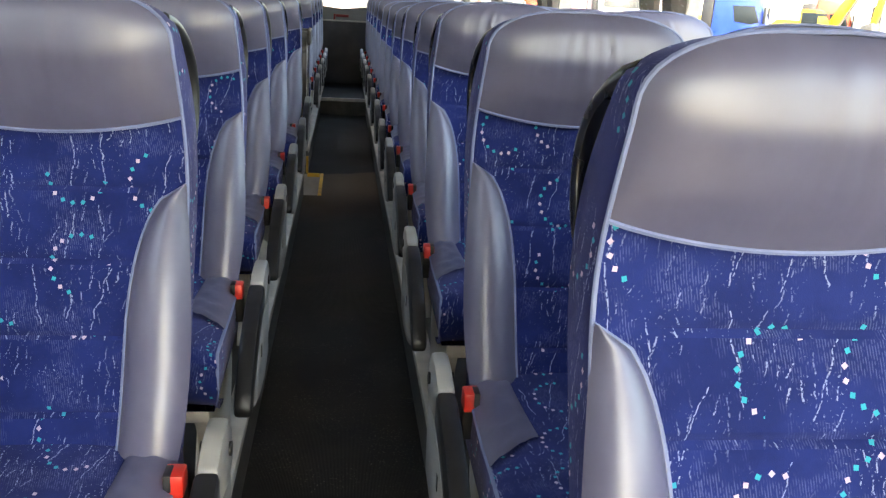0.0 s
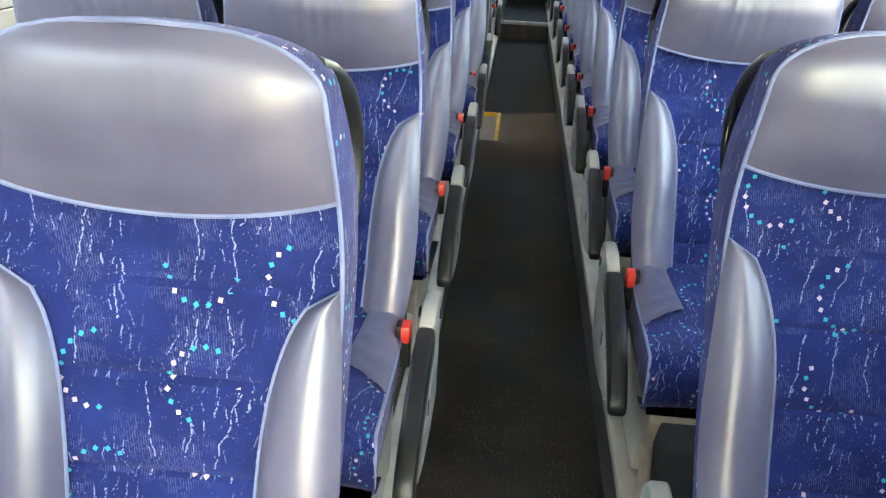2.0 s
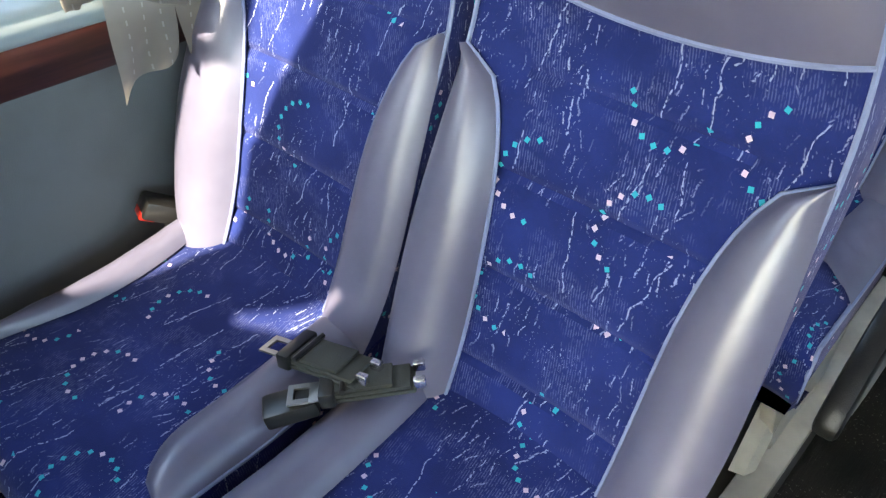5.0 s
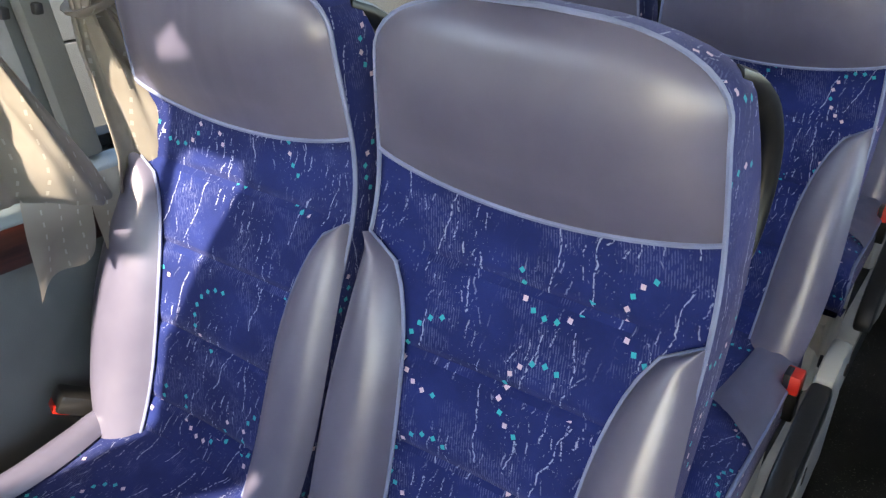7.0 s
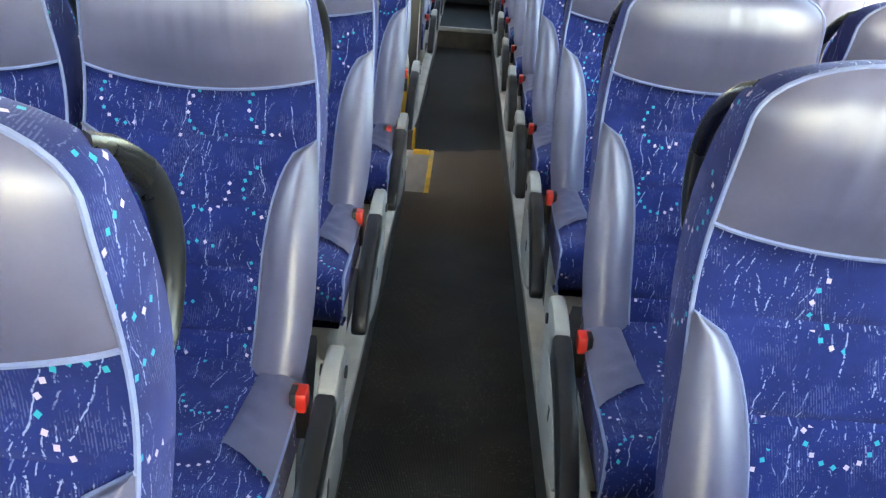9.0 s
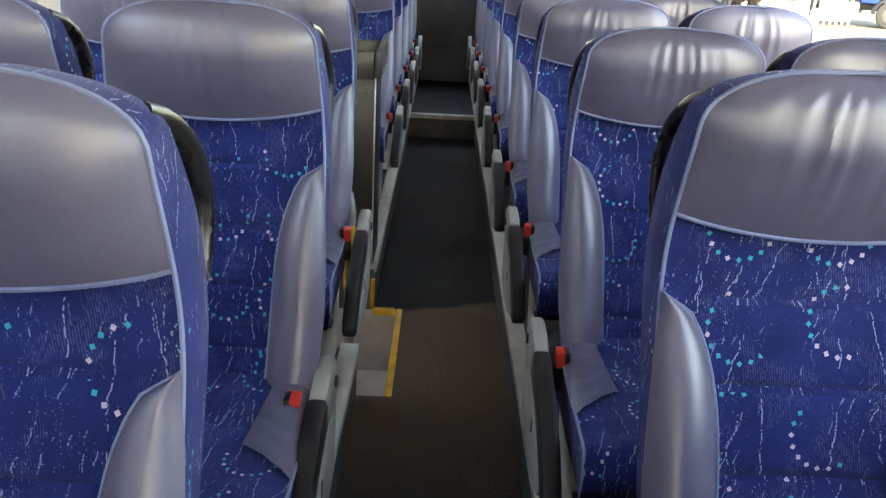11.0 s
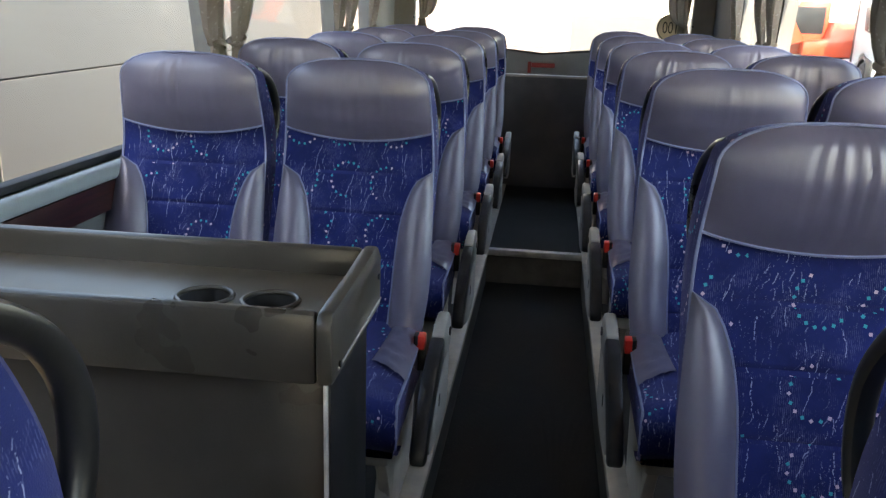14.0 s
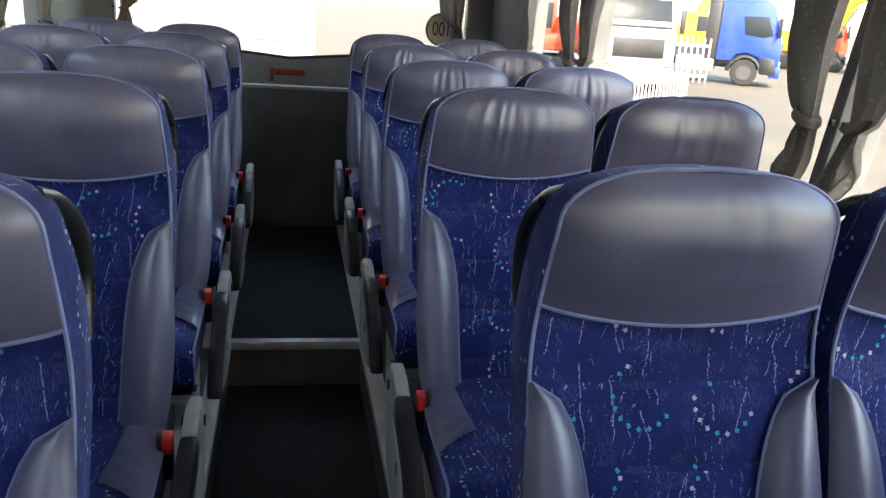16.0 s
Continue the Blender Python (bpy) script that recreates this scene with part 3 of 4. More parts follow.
H_ROWS = sorted([BACK_L * (1 - (1 - i / 40) ** 1.6) for i in range(41)] + [c + e for c in CREASES for e in (-0.009, -0.004, 0, 0.004, 0.009)])


def backrest_body():
    bm = bmesh.new()
    rows = []
    A = [-1 + 2 * k / 16 for k in range(17)]
    for h in H_ROWS:
        w = half_width(h)
        ring = [on_back(a * w, h, front_depth(a, h)) for a in A]
        t, bw = back_thickness(h), back_width(h)
        ring += [on_back(bw, h, -0.35 * t), on_back(bw, h, -0.8 * t), on_back(bw * 0.93, h, -t)]
        ring += [on_back(-bw * 0.93, h, -t), on_back(-bw, h, -0.8 * t), on_back(-bw, h, -0.35 * t)]
        rows.append(ring)
    grid_bm(rows, bm, wrap=True)
    bm.verts.ensure_lookup_table()
    m = len(rows[0])
    bm.faces.new(bm.verts[:m])
    bm.faces.new(bm.verts[-m:])
    return bm


def headrest_pad(seed, worn):
    rows = []
    for j in range(19):
        v = j / 18
        row = []
        for k in range(57):
            a = -1 + k / 28
            s0 = seam(a)
            h = s0 + (BACK_L - s0) * (1 - (1 - v) ** 1.5)
            h0 = SEAM_H + (BACK_L - SEAM_H) * (1 - (1 - v) ** 1.5)
            w = half_width(max(h, h0))
            puff = 0.044 * (1 - abs(a) ** 3.5) ** 0.8 * max(0.0, math.sin((0.08 + 0.92 * v ** 0.85) * math.pi)) ** 0.75
            across = a * 12.5 + 0.5 * v * a + seed
            ridge = noise.noise((across, v * 0.9, seed)) + 0.25 * noise.noise((across * 2.3, v * 1.2, seed + 5))
            wave = 0.0055 * worn * ridge * math.exp(-((a - 0.12 * math.sin(seed)) / 0.42) ** 2) * math.exp(-((v - 0.5) / 0.27) ** 2)
            row.append(on_back(a * w, h, front_depth(a, h) + 0.003 + puff + wave))
        rows.append(row)
    return grid_bm(rows)


def bolster_in(v):
    """Share of the half width at which the side bolster begins, from bottom to top."""
    return 1.0 - 0.45 * (1 - v ** 4.0) ** 0.5


def bolster_pad(side, bulge=0.012):
    rows = []
    for j in range(19):
        v = j / 18
        h = 0.045 + 0.455 * v
        b, w = bolster_in(v), half_width(h)
        row = []
        for k in range(11):
            q = k / 10
            a = b + (1.0 - b) * q
            puff = 0.036 * math.sin(q * math.pi) ** 0.7 * (1 - 0.55 * v ** 4) * (0.45 + 0.55 * min(1, v * 5))
            out = (bulge * math.sin(math.pi * v ** 0.75) - (bulge - 0.012) * 1.1 * (1 - v) ** 2.2) * min(1, 1.6 * q) * q
            row.append(on_back(side * (a * w + out), h, front_depth(a, h, 0) + 0.004 + puff))
        rows.append(row)
    return grid_bm(rows)


def piping_edge():
    edge = [on_back(half_width(h) * 1.004, h, front_depth(1, h) + 0.003) for h in H_ROWS if h > 0.04]
    mirror = [Vector((-p.x, p.y, p.z)) for p in edge[::-1]]
    return tube_bm(edge + mirror[1:], 0.0029, 6)


def piping_seam():
    pts = []
    for k in range(25):
        a = -1 + k / 12
        lift = 0.0165 * (1 - abs(a) ** 3.5) ** 0.8
        pts.append(on_back(a * half_width(SEAM_H), seam(a) - 0.001, front_depth(a, SEAM_H) + 0.004 + lift))
    return tube_bm(pts, 0.0028, 6)


def piping_bolster(s):
    pts = []
    for j in range(19):
        v = j / 18
        h = 0.045 + 0.455 * v
        pts.append(on_back(s * bolster_in(v) * half_width(h), h, front_depth(bolster_in(v), h, 0) + 0.006))
    return tube_bm(pts, 0.0024, 6)


def back_handle(side):
    """Black grab loop on the upper corner of the back."""
    pts = []
    for j in range(17):
        q = j / 16
        h = 0.742 - 0.19 * q
        bulge = math.sin(q * math.pi) ** 0.6
        pts.append(on_back(side * (half_width(h) * 0.93 + 0.008 * bulge), h, 0.02 - back_thickness(h) - 0.053 * bulge))
    return tube_bm(pts, 0.0135, 10, flat=0.8)


CUSH_Y0, CUSH_Y1 = 0.12, -0.285


def cushion_top(y):
    q = (y - CUSH_Y0) / (CUSH_Y1 - CUSH_Y0)
    return 0.575 + 0.022 * math.sin(max(0, q) * 2.2) + 0.052 * max(0, 1 - q / 0.6) ** 1.6


def cushion_body():
    rows = []
    n = 14
    prof = []
    for j in range(n):
        q = j / (n - 1)
        y = CUSH_Y0 + (CUSH_Y1 - CUSH_Y0) * q
        prof.append((y, cushion_top(y)))
    front = [(CUSH_Y1 - 0.022, 0.575), (CUSH_Y1 - 0.03, 0.545), (CUSH_Y1 - 0.024, 0.505), (CUSH_Y1 + 0.002, 0.472), (CUSH_Y1 + 0.05, 0.46)]
    A = [-1 + k / 7 for k in range(15)]
    for y, z in prof + front:
        q = (y - CUSH_Y0) / (CUSH_Y1 - CUSH_Y0)
        w = 0.196 + 0.006 * min(1, max(0, q))
        top = [Vector((a * w, y, z - 0.012 * abs(a) ** 6)) for a in A]
        zb = min(z - 0.001, 0.47)
        rows.append(top + [Vector((w * 1.01, y, (z + zb) / 2)), Vector((w * 0.97, y, zb)), Vector((-w * 0.97, y, zb)), Vector((-w * 1.01, y, (z + zb) / 2))])
    bm = grid_bm(rows, wrap=True)
    bm.verts.ensure_lookup_table()
    m = len(rows[0])
    bm.faces.new(bm.verts[:m])
    bm.faces.new(bm.verts[-m:])
    return bm


def cushion_bolster(side, where):
    """Leather pad on the edge of a cushion: a crescent by the wall, a long rounded pad between the seats, a short flap at the aisle."""
    length, rise = {"wall": (0.345, 0.026), "inner": (0.3, 0.03), "aisle": (0.245, 0.012)}[where]
    rows = []
    for j in range(19):
        v = j / 18
        if where == "wall":
            b = 1 - 0.28 * math.sin(math.pi * (0.32 + 0.68 * v)) ** 0.8
        elif where == "inner":
            b = 1 - 0.42 * (1 - max(0, (v - 0.62) / 0.38) ** 2.4) ** 0.5
        else:
            b = 0.62 - 0.1 * v
        row = []
        for k in range(11):
            q = k / 10
            a = b + (1 - b) * q
            y = 0.07 - length * v * (0.68 + 0.32 * q if where == "aisle" else 1)
            puff = rise * math.sin(q * math.pi) ** 0.6 * (1 - 0.3 * v * v) * (min(1, (1 - v) * 6) ** 0.5 if where != "aisle" else 1)
            crinkle = (0.005 if where == "aisle" else 0.0022) * noise.noise((a * 9, y * 45, 3.0)) * math.sin(q * math.pi)
            row.append(Vector((side * a * 0.201, y, cushion_top(y) + 0.004 + puff + crinkle - 0.012 * a ** 6)))
        rows.append(row)
    return grid_bm(rows)


def cushion_piping(s):
    pts = [(s * 0.2, 0.06 - 0.345 * k / 10, cushion_top(0.06 - 0.0345 * k) - 0.01) for k in range(11)]
    pts += [(s * 0.203, CUSH_Y1 - 0.024, 0.555), (s * 0.203, CUSH_Y1 - 0.026, 0.52), (s * 0.2, CUSH_Y1 - 0.008, 0.482)]
    return tube_bm(pts, 0.0035, 6)


def armrest_outline():
    """Side view of the armrest pad: y, z."""
    return [(0.02, 0.628), (-0.06, 0.612), (-0.16, 0.578), (-0.235, 0.535), (-0.28, 0.495), (-0.298, 0.465), (-0.293, 0.442), (-0.27, 0.438), (-0.215, 0.473), (-0.14, 0.516), (-0.05, 0.55), (0.02, 0.565)]


def double_seat(s, seed, worn):
    """A pair of coach seats on one frame; s = -1 stands left of the aisle, 1 right of it."""
    base = new("double_seat")
    O = Vector((s * 0.65, 0, POD))

    def add(name, bm, mat, parent=base, label="", closed=True, smooth=True):
        for v in bm.verts:
            v.co -= O
        return part(name, bm, mat, parent, label, smooth, closed)

    def at(bm, u):
        for v in bm.verts:
            v.co.x += s * u
        return bm

    for u in (0.435, 0.862):
        back = add("backrest", at(backrest_body(), u), M_FABRIC, label="navy patterned velour backrest")
        add("headrest", at(headrest_pad(3.1 * u + s + seed, worn), u), M_LEATHER, back, "grey-violet leather headrest", False)
        add("side_bolster", at(bolster_pad(1, 0.046 if u > 0.5 and s > 0 else 0.012), u), M_LEATHER, back, "grey-violet leather side bolster", False)
        add("side_bolster", at(bolster_pad(-1, 0.046 if u > 0.5 and s < 0 else 0.012), u), M_LEATHER, back, "grey-violet leather side bolster", False)
        for bm in (piping_edge(), piping_seam(), piping_bolster(1), piping_bolster(-1)):
            add("piping", at(bm, u), M_PIPING, back, "pale blue piping")
        add("grab_handle", at(back_handle(-s), u), M_HANDLE, back, "black plastic grab handle")
        cush = add("seat_cushion", at(cushion_body(), u), M_FABRIC, label="navy patterned velour seat cushion")
        add("cushion_bolster", at(cushion_bolster(s, "wall" if u > 0.5 else "inner"), u), M_LEATHER, cush, "grey-violet leather edge pad", False)
        add("cushion_bolster", at(cushion_bolster(-s, "aisle" if u < 0.5 else "inner"), u), M_LEATHER, cush, "grey-violet leather edge pad", False)
        for e in (1, -1):
            add("piping", at(cushion_piping(e), u), M_PIPING, cush, "pale blue piping")
    # frame, legs
    lo, hi = sorted((s * 0.26, s * 1.06))
    add("seat_frame", box_bm((lo, -0.24, 0.40), (hi, 0.1, 0.452), 0.01), M_STEEL, label="pale grey steel seat frame")
    leg = prism_bm([(-0.12, POD + 0.02), (0.14, POD + 0.02), (0.17, 0.3), (0.2, 0.42), (-0.24, 0.42), (-0.2, 0.36)], 0, *sorted((s * 0.268, s * 0.296)), 0.004)
    add("leg", leg, M_STEEL, label="pale grey pressed steel leg")
    strut = tube_bm([(s * 0.285, -0.20, POD + 0.02), (s * 0.285, -0.1, 0.43)], 0.026, 4, flat=0.35)
    add("strut", strut, M_STEEL, smooth=False)
    add("wall_bracket", box_bm(*[tuple(map(f, zip((s * 1.04, -0.1, 0.38), (s * 1.10, 0.06, 0.45)))) for f in (min, max)], 0.004), M_STEEL)
    # armrest on the aisle side
    x0, x1 = sorted((s * 0.168, s * 0.205))
    arm = add("armrest", prism_bm(armrest_outline(), 0, x0, x1, 0.009), M_PAD, label="black padded armrest")
    cap = [(0.17, 0.62), (0.14, 0.65), (0.08, 0.648), (0.019, 0.63), (0.019, 0.56), (0.12, 0.54), (0.17, 0.56)]
    add("armrest_cap", prism_bm(cap, 0, x0 + 0.002, x1 - 0.002, 0.008), M_GREY, arm, "grey plastic hinge cover")
    x0, x1 = sorted((s * 0.17, s * 0.19))
    plate = [(0.15, 0.55), (0.02, 0.548), (-0.05, 0.532), (-0.14, 0.495), (-0.22, 0.445), (-0.2, 0.42), (-0.11, 0.395), (0.02, 0.385), (0.13, 0.405)]
    add("side_plate", prism_bm(plate, 0, x0, x1, 0.006), M_GREY, arm, "grey plastic side cover")
    a0, a1 = sorted((s * 0.1685, s * 0.171))
    add("slot", box_bm((a0, -0.06, 0.475), (a1, -0.045, 0.505), 0.001), M_SHELL, arm)
    # buckle beside the aisle seat
    hinge = tube_bm([(s * 0.166, 0.13, 0.6), (s * 0.214, 0.13, 0.6)], 0.012, 12)
    add("hinge_pin", hinge, M_SHELL, arm, "dark hinge pin")
    b = Vector((s * 0.232, 0.03, 0.60))
    buckle = add("belt_buckle", box_bm(b + Vector((-0.014, -0.012, -0.07)), b + Vector((0.014, 0.018, 0.018)), 0.004), M_BUCKLE, label="black belt buckle")
    add("release_button", box_bm(b + Vector((-0.0145, -0.026, -0.008)), b + Vector((0.0145, 0.012, 0.028)), 0.0035), M_RED, buckle, "red release button")
    i0, i1 = sorted((b.x + s * 0.003, b.x + s * 0.0135))
    add("tongue_slot", box_bm((i0, b.y - 0.0275, b.z + 0.003), (i1, b.y + 0.004, b.z + 0.0295), 0.001), M_SHELL, buckle, "black tongue slot")
    b = Vector((s * 1.088, 0.075, 0.632))
    tip = pose(b.x, b.y, b.z, 62, 0, s * 20)
    buckle = add("belt_buckle", turned(box_bm((-0.022, -0.016, -0.06), (0.022, 0.016, 0.036), 0.007), tip), M_BUCKLE, label="black belt buckle")
    add("release_button", turned(box_bm((-0.015, -0.0185, 0.012), (0.015, -0.006, 0.0372), 0.002), tip), M_RED, buckle, "red release button")
    # lap belts lying where the two cushions meet
    for du, y0, dz, turn, wide in ((-0.014, 0.004, 0.664, 80, 0.025), (-0.068, 0.018, 0.662, 46, 0.021)):
        m = pose(s * (0.65 + du), y0, dz, 10, s * 4, s * turn)
        web = bmesh.new()
        for i, (lo, hi, z) in enumerate(((-0.06, 0.045, 0.0), (-0.052, 0.04, 0.0055), (-0.055, 0.02, 0.011))):
            box_bm((-wide + 0.001 * i, lo, z), (wide - 0.0015 * i, hi, z + 0.005), 0.002, bm=web)
        belt = add("lap_belt", turned(web, m), M_WEB, label="black folded lap belt webbing")
        add("belt_adjuster", turned(box_bm((-wide - 0.004, -0.064, -0.002), (wide + 0.004, -0.046, 0.019), 0.003), m), M_BUCKLE, belt, "black belt adjuster")
        add("adjuster_bar", turned(tube_bm([(-wide - 0.002, -0.036, 0.018), (wide + 0.002, -0.036, 0.018)], 0.0035, 8), m), M_BUCKLE, belt, "black adjuster bar")
        tongue = box_bm((-0.016, -0.078, 0.002), (0.016, -0.062, 0.005), 0.001)
        for lo, hi in (((-0.016, -0.096, 0.002), (-0.009, -0.078, 0.005)), ((0.009, -0.096, 0.002), (0.016, -0.078, 0.005)), ((-0.016, -0.103, 0.002), (0.016, -0.096, 0.005))):
            box_bm(lo, hi, bm=tongue)
        add("belt_tongue", turned(tongue, m), M_TONGUE, belt, "grey steel belt tongue with a slot")
        for e in (-1, 1):
            add("clip", turned(box_bm((e * 0.014 - 0.005, 0.043, 0.004), (e * 0.014 + 0.005, 0.057, 0.016), 0.002), m), M_CHROME, belt, "small bright clip")
    stub = box_bm((-0.019, -0.032, -0.012), (0.019, 0.032, 0.012), 0.005)
    add("belt_buckle", turned(stub, pose(s * 0.652, -0.052, 0.632, 14, 0, s * 38)), M_BUCKLE, label="black belt buckle")
    return tagged(base, "navy patterned coach double seat with grey leather headrests", "coach seat", "rows of coach seats")


for s, places in ((-1, LEFT_ROWS), (1, RIGHT_ROWS)):
    kinds = [double_seat(s, 0.0, 0.3), double_seat(s, 4.3, 1.0), double_seat(s, 8.9, 1.25)]
    for i, (y, out, *up) in enumerate(places):
        m = pose(s * (0.65 + out), y, POD + sum(up))
        if i < 3:
            kinds[i].matrix_basis = m
        else:
            pair = copy_thing(kinds[(1, 2, 1, 0, 2)[i % 5]], m)
            aisle, window = SLID.get((s, y), (0, 0))
            for o in pair.children:
                if o.name.startswith(("backrest", "seat_cushion")):
                    o.location.x += s * (window if sum(v.co.x for v in o.data.vertices) * s > 0 else aisle)

# ---- cabinet behind the stairwell ----
def cabinet():
    base = new("cabinet")
    base.location = (-0.69, 5.2, POD)
    O = base.location
    def add(name, bm, mat, parent=base, label="", smooth=True):
        for v in bm.verts:
            v.co -= O
        return part(name, bm, mat, parent, label, smooth)
    add("body", box_bm((-SIDE + 0.01, 5.085, POD), (-0.262, 5.33, 0.93), 0.01), M_CAB, label="black plastic cabinet body")
    add("side_panel", box_bm((-0.2615, 5.09, POD), (-0.258, 5.326, 0.918), 0.001), M_PAD, label="black side panel")
    add("rim", box_bm((-SIDE + 0.01, 5.035, 0.92), (-0.264, 5.06, 1.022), 0.008), M_CAB, label="black raised front rim")
    add("rim", box_bm((-SIDE + 0.01, 5.31, 0.92), (-0.264, 5.335, 1.03), 0.008), M_CAB, label="black raised rear rim")
    bm = bmesh.new()
    holes = [[(x + 0.041 * math.cos(k * math.pi / 12), 5.17 + 0.041 * math.sin(k * math.pi / 12)) for k in range(24)] for x in (-0.469, -0.369)]
    for loop in [[(-SIDE + 0.012, 5.058), (-0.26, 5.058), (-0.26, 5.312), (-SIDE + 0.012, 5.312)]] + holes:
        vs = [bm.verts.new((x, y, 0.977)) for x, y in loop]
        for p, q in zip(vs, vs[1:] + vs[:1]):
            bm.edges.new((p, q))
    bmesh.ops.triangle_fill(bm, edges=bm.edges[:], use_beauty=True)
    for p in list(bmesh.ops.extrude_face_region(bm, geom=bm.faces[:])["geom"]):
        if isinstance(p, bmesh.types.BMVert):
            p.co.z += 0.008
    tray = add("tray", bm, M_TRAY, label="brown-black moulded top tray")
    cheek = [(5.025, 0.925), (5.022, 1.01), (5.035, 1.027), (5.2, 1.032), (5.29, 1.038), (5.325, 1.036), (5.345, 1.018), (5.345, 0.925)]
    add("cheek", prism_bm(cheek, 0, -0.262, -0.238, 0.008), M_CAB, label="black plastic end cheek")
    for x in (-0.469, -0.369):
        turn = [(math.cos(k * math.pi / 12), math.sin(k * math.pi / 12)) for k in range(24)]
        cup = add("cup_holder", tube_bm([(x + 0.041 * c, 5.17 + 0.041 * d, 0.986) for c, d in turn], 0.004, 8, True), M_CAB, label="round black cup holder")
        rows = [[Vector((x + r * c, 5.17 + r * d, z)) for c, d in turn] for r, z in ((0.041, 0.986), (0.037, 0.96), (0.035, 0.935), (0.001, 0.9335))]
        add("well", grid_bm(rows, wrap=True), M_RUBBER, cup, "deep black well")
    for y, z in ((5.06, 0.945), (5.32, 0.985)):
        add("screw", tube_bm([(-0.24, y, z), (-0.235, y, z)], 0.005, 10), M_SHELL)
    add("seam_strip", box_bm((-0.2385, 5.05, 0.94), (-0.236, 5.33, 0.943), 0.0005), M_ALU, label="thin bright joint line")
    add("edge_strip", box_bm((-0.266, 5.078, POD + 0.01), (-0.260, 5.086, 0.92), 0.002), M_ALU, label="thin bright edge strip")
    return tagged(base, "black plastic cabinet with cup holders behind the stairwell", "cabinet")

cabinet()


# ---- grab rail at the stairwell ----
base = new("grab_rail")
base.location = (-0.285, 4.47, -0.275)
bm = tube_bm([(0, 0, 0), (0, 0, 0.88), (-0.008, 0, 0.925), (-0.04, 0, 0.955), (-0.1, 0, 0.965), (-0.3, 0, 0.965)], 0.018, 10)
rail = part("rail", bm, M_GREY, base, "grey coated steel rail")
part("sleeve", tube_bm([(0, 0, 0.62), (0, 0, 0.83)], 0.0195, 10), M_YELLOW, rail, "yellow grip sleeve")
part("flange", tube_bm([(0, 0, 0), (0, 0, 0.012)], 0.04, 14), M_GREY, base)
tagged(base, "grey steel grab rail with yellow sleeve beside the stairwell", "grab rail")

# ---- red emergency handle on the rear wall ----
base = new("emergency_handle")
base.location = (-0.05, REAR + 0.3, 1.0)
part("bracket", box_bm((-0.095, -0.022, -0.045), (-0.07, 0, 0.035), 0.004), M_DARKRED, base, "red plastic end bracket")
part("grip", box_bm((-0.07, -0.034, -0.004), (0.1, 0.0, 0.03), 0.008), M_DARKRED, base, "red plastic grip")
tagged(base, "red emergency handle fixed under the rear window", "emergency handle")

# ---- speed sticker on the rear window, its figures seen from behind ----
base = new("speed_sticker")
base.location = (0.84, REAR + 0.337, 1.30)
M_STICK = plain("sticker", (0.62, 0.55, 0.42), 0.6, vary=0.06)
M_INK = plain("sticker_ink", (0.05, 0.045, 0.04), 0.6)
disc = bmesh.new()
bmesh.ops.create_cone(disc, cap_ends=True, segments=40, radius1=0.097, radius2=0.097, depth=0.003)
part("disc", turned(disc, pose(0, 0, 0, 90, 0, 0)), M_STICK, base, "cream paper disc")
part("ring", tube_bm([(0.089 * math.cos(a * math.pi / 24), -0.003, 0.089 * math.sin(a * math.pi / 24)) for a in range(48)], 0.004, 6, True), M_INK, base, "dark ring")
txt = bpy.data.curves.new("figures", "FONT")
txt.body, txt.size, txt.align_x, txt.align_y, txt.extrude = "100", 0.085, "CENTER", "CENTER", 0.001
txt_ob = bpy.data.objects.new("figures", txt)
me = bpy.data.meshes.new_from_object(txt_ob)
bpy.data.objects.remove(txt_ob)
own = bmesh.new()
own.from_mesh(me)
bpy.data.meshes.remove(me)
turned(own, Matrix.Translation((0, -0.004, 0)) @ Matrix.Diagonal((-1, 1, 1, 1)) @ pose(0, 0, 0, 90, 0, 0) @ Matrix.Diagonal((0.9, 1.35, 1, 1)))
part("figures", own, M_INK, base, "dark figures 100", False)
tagged(base, "round cream speed sticker reading 100 on the rear window", "sticker")


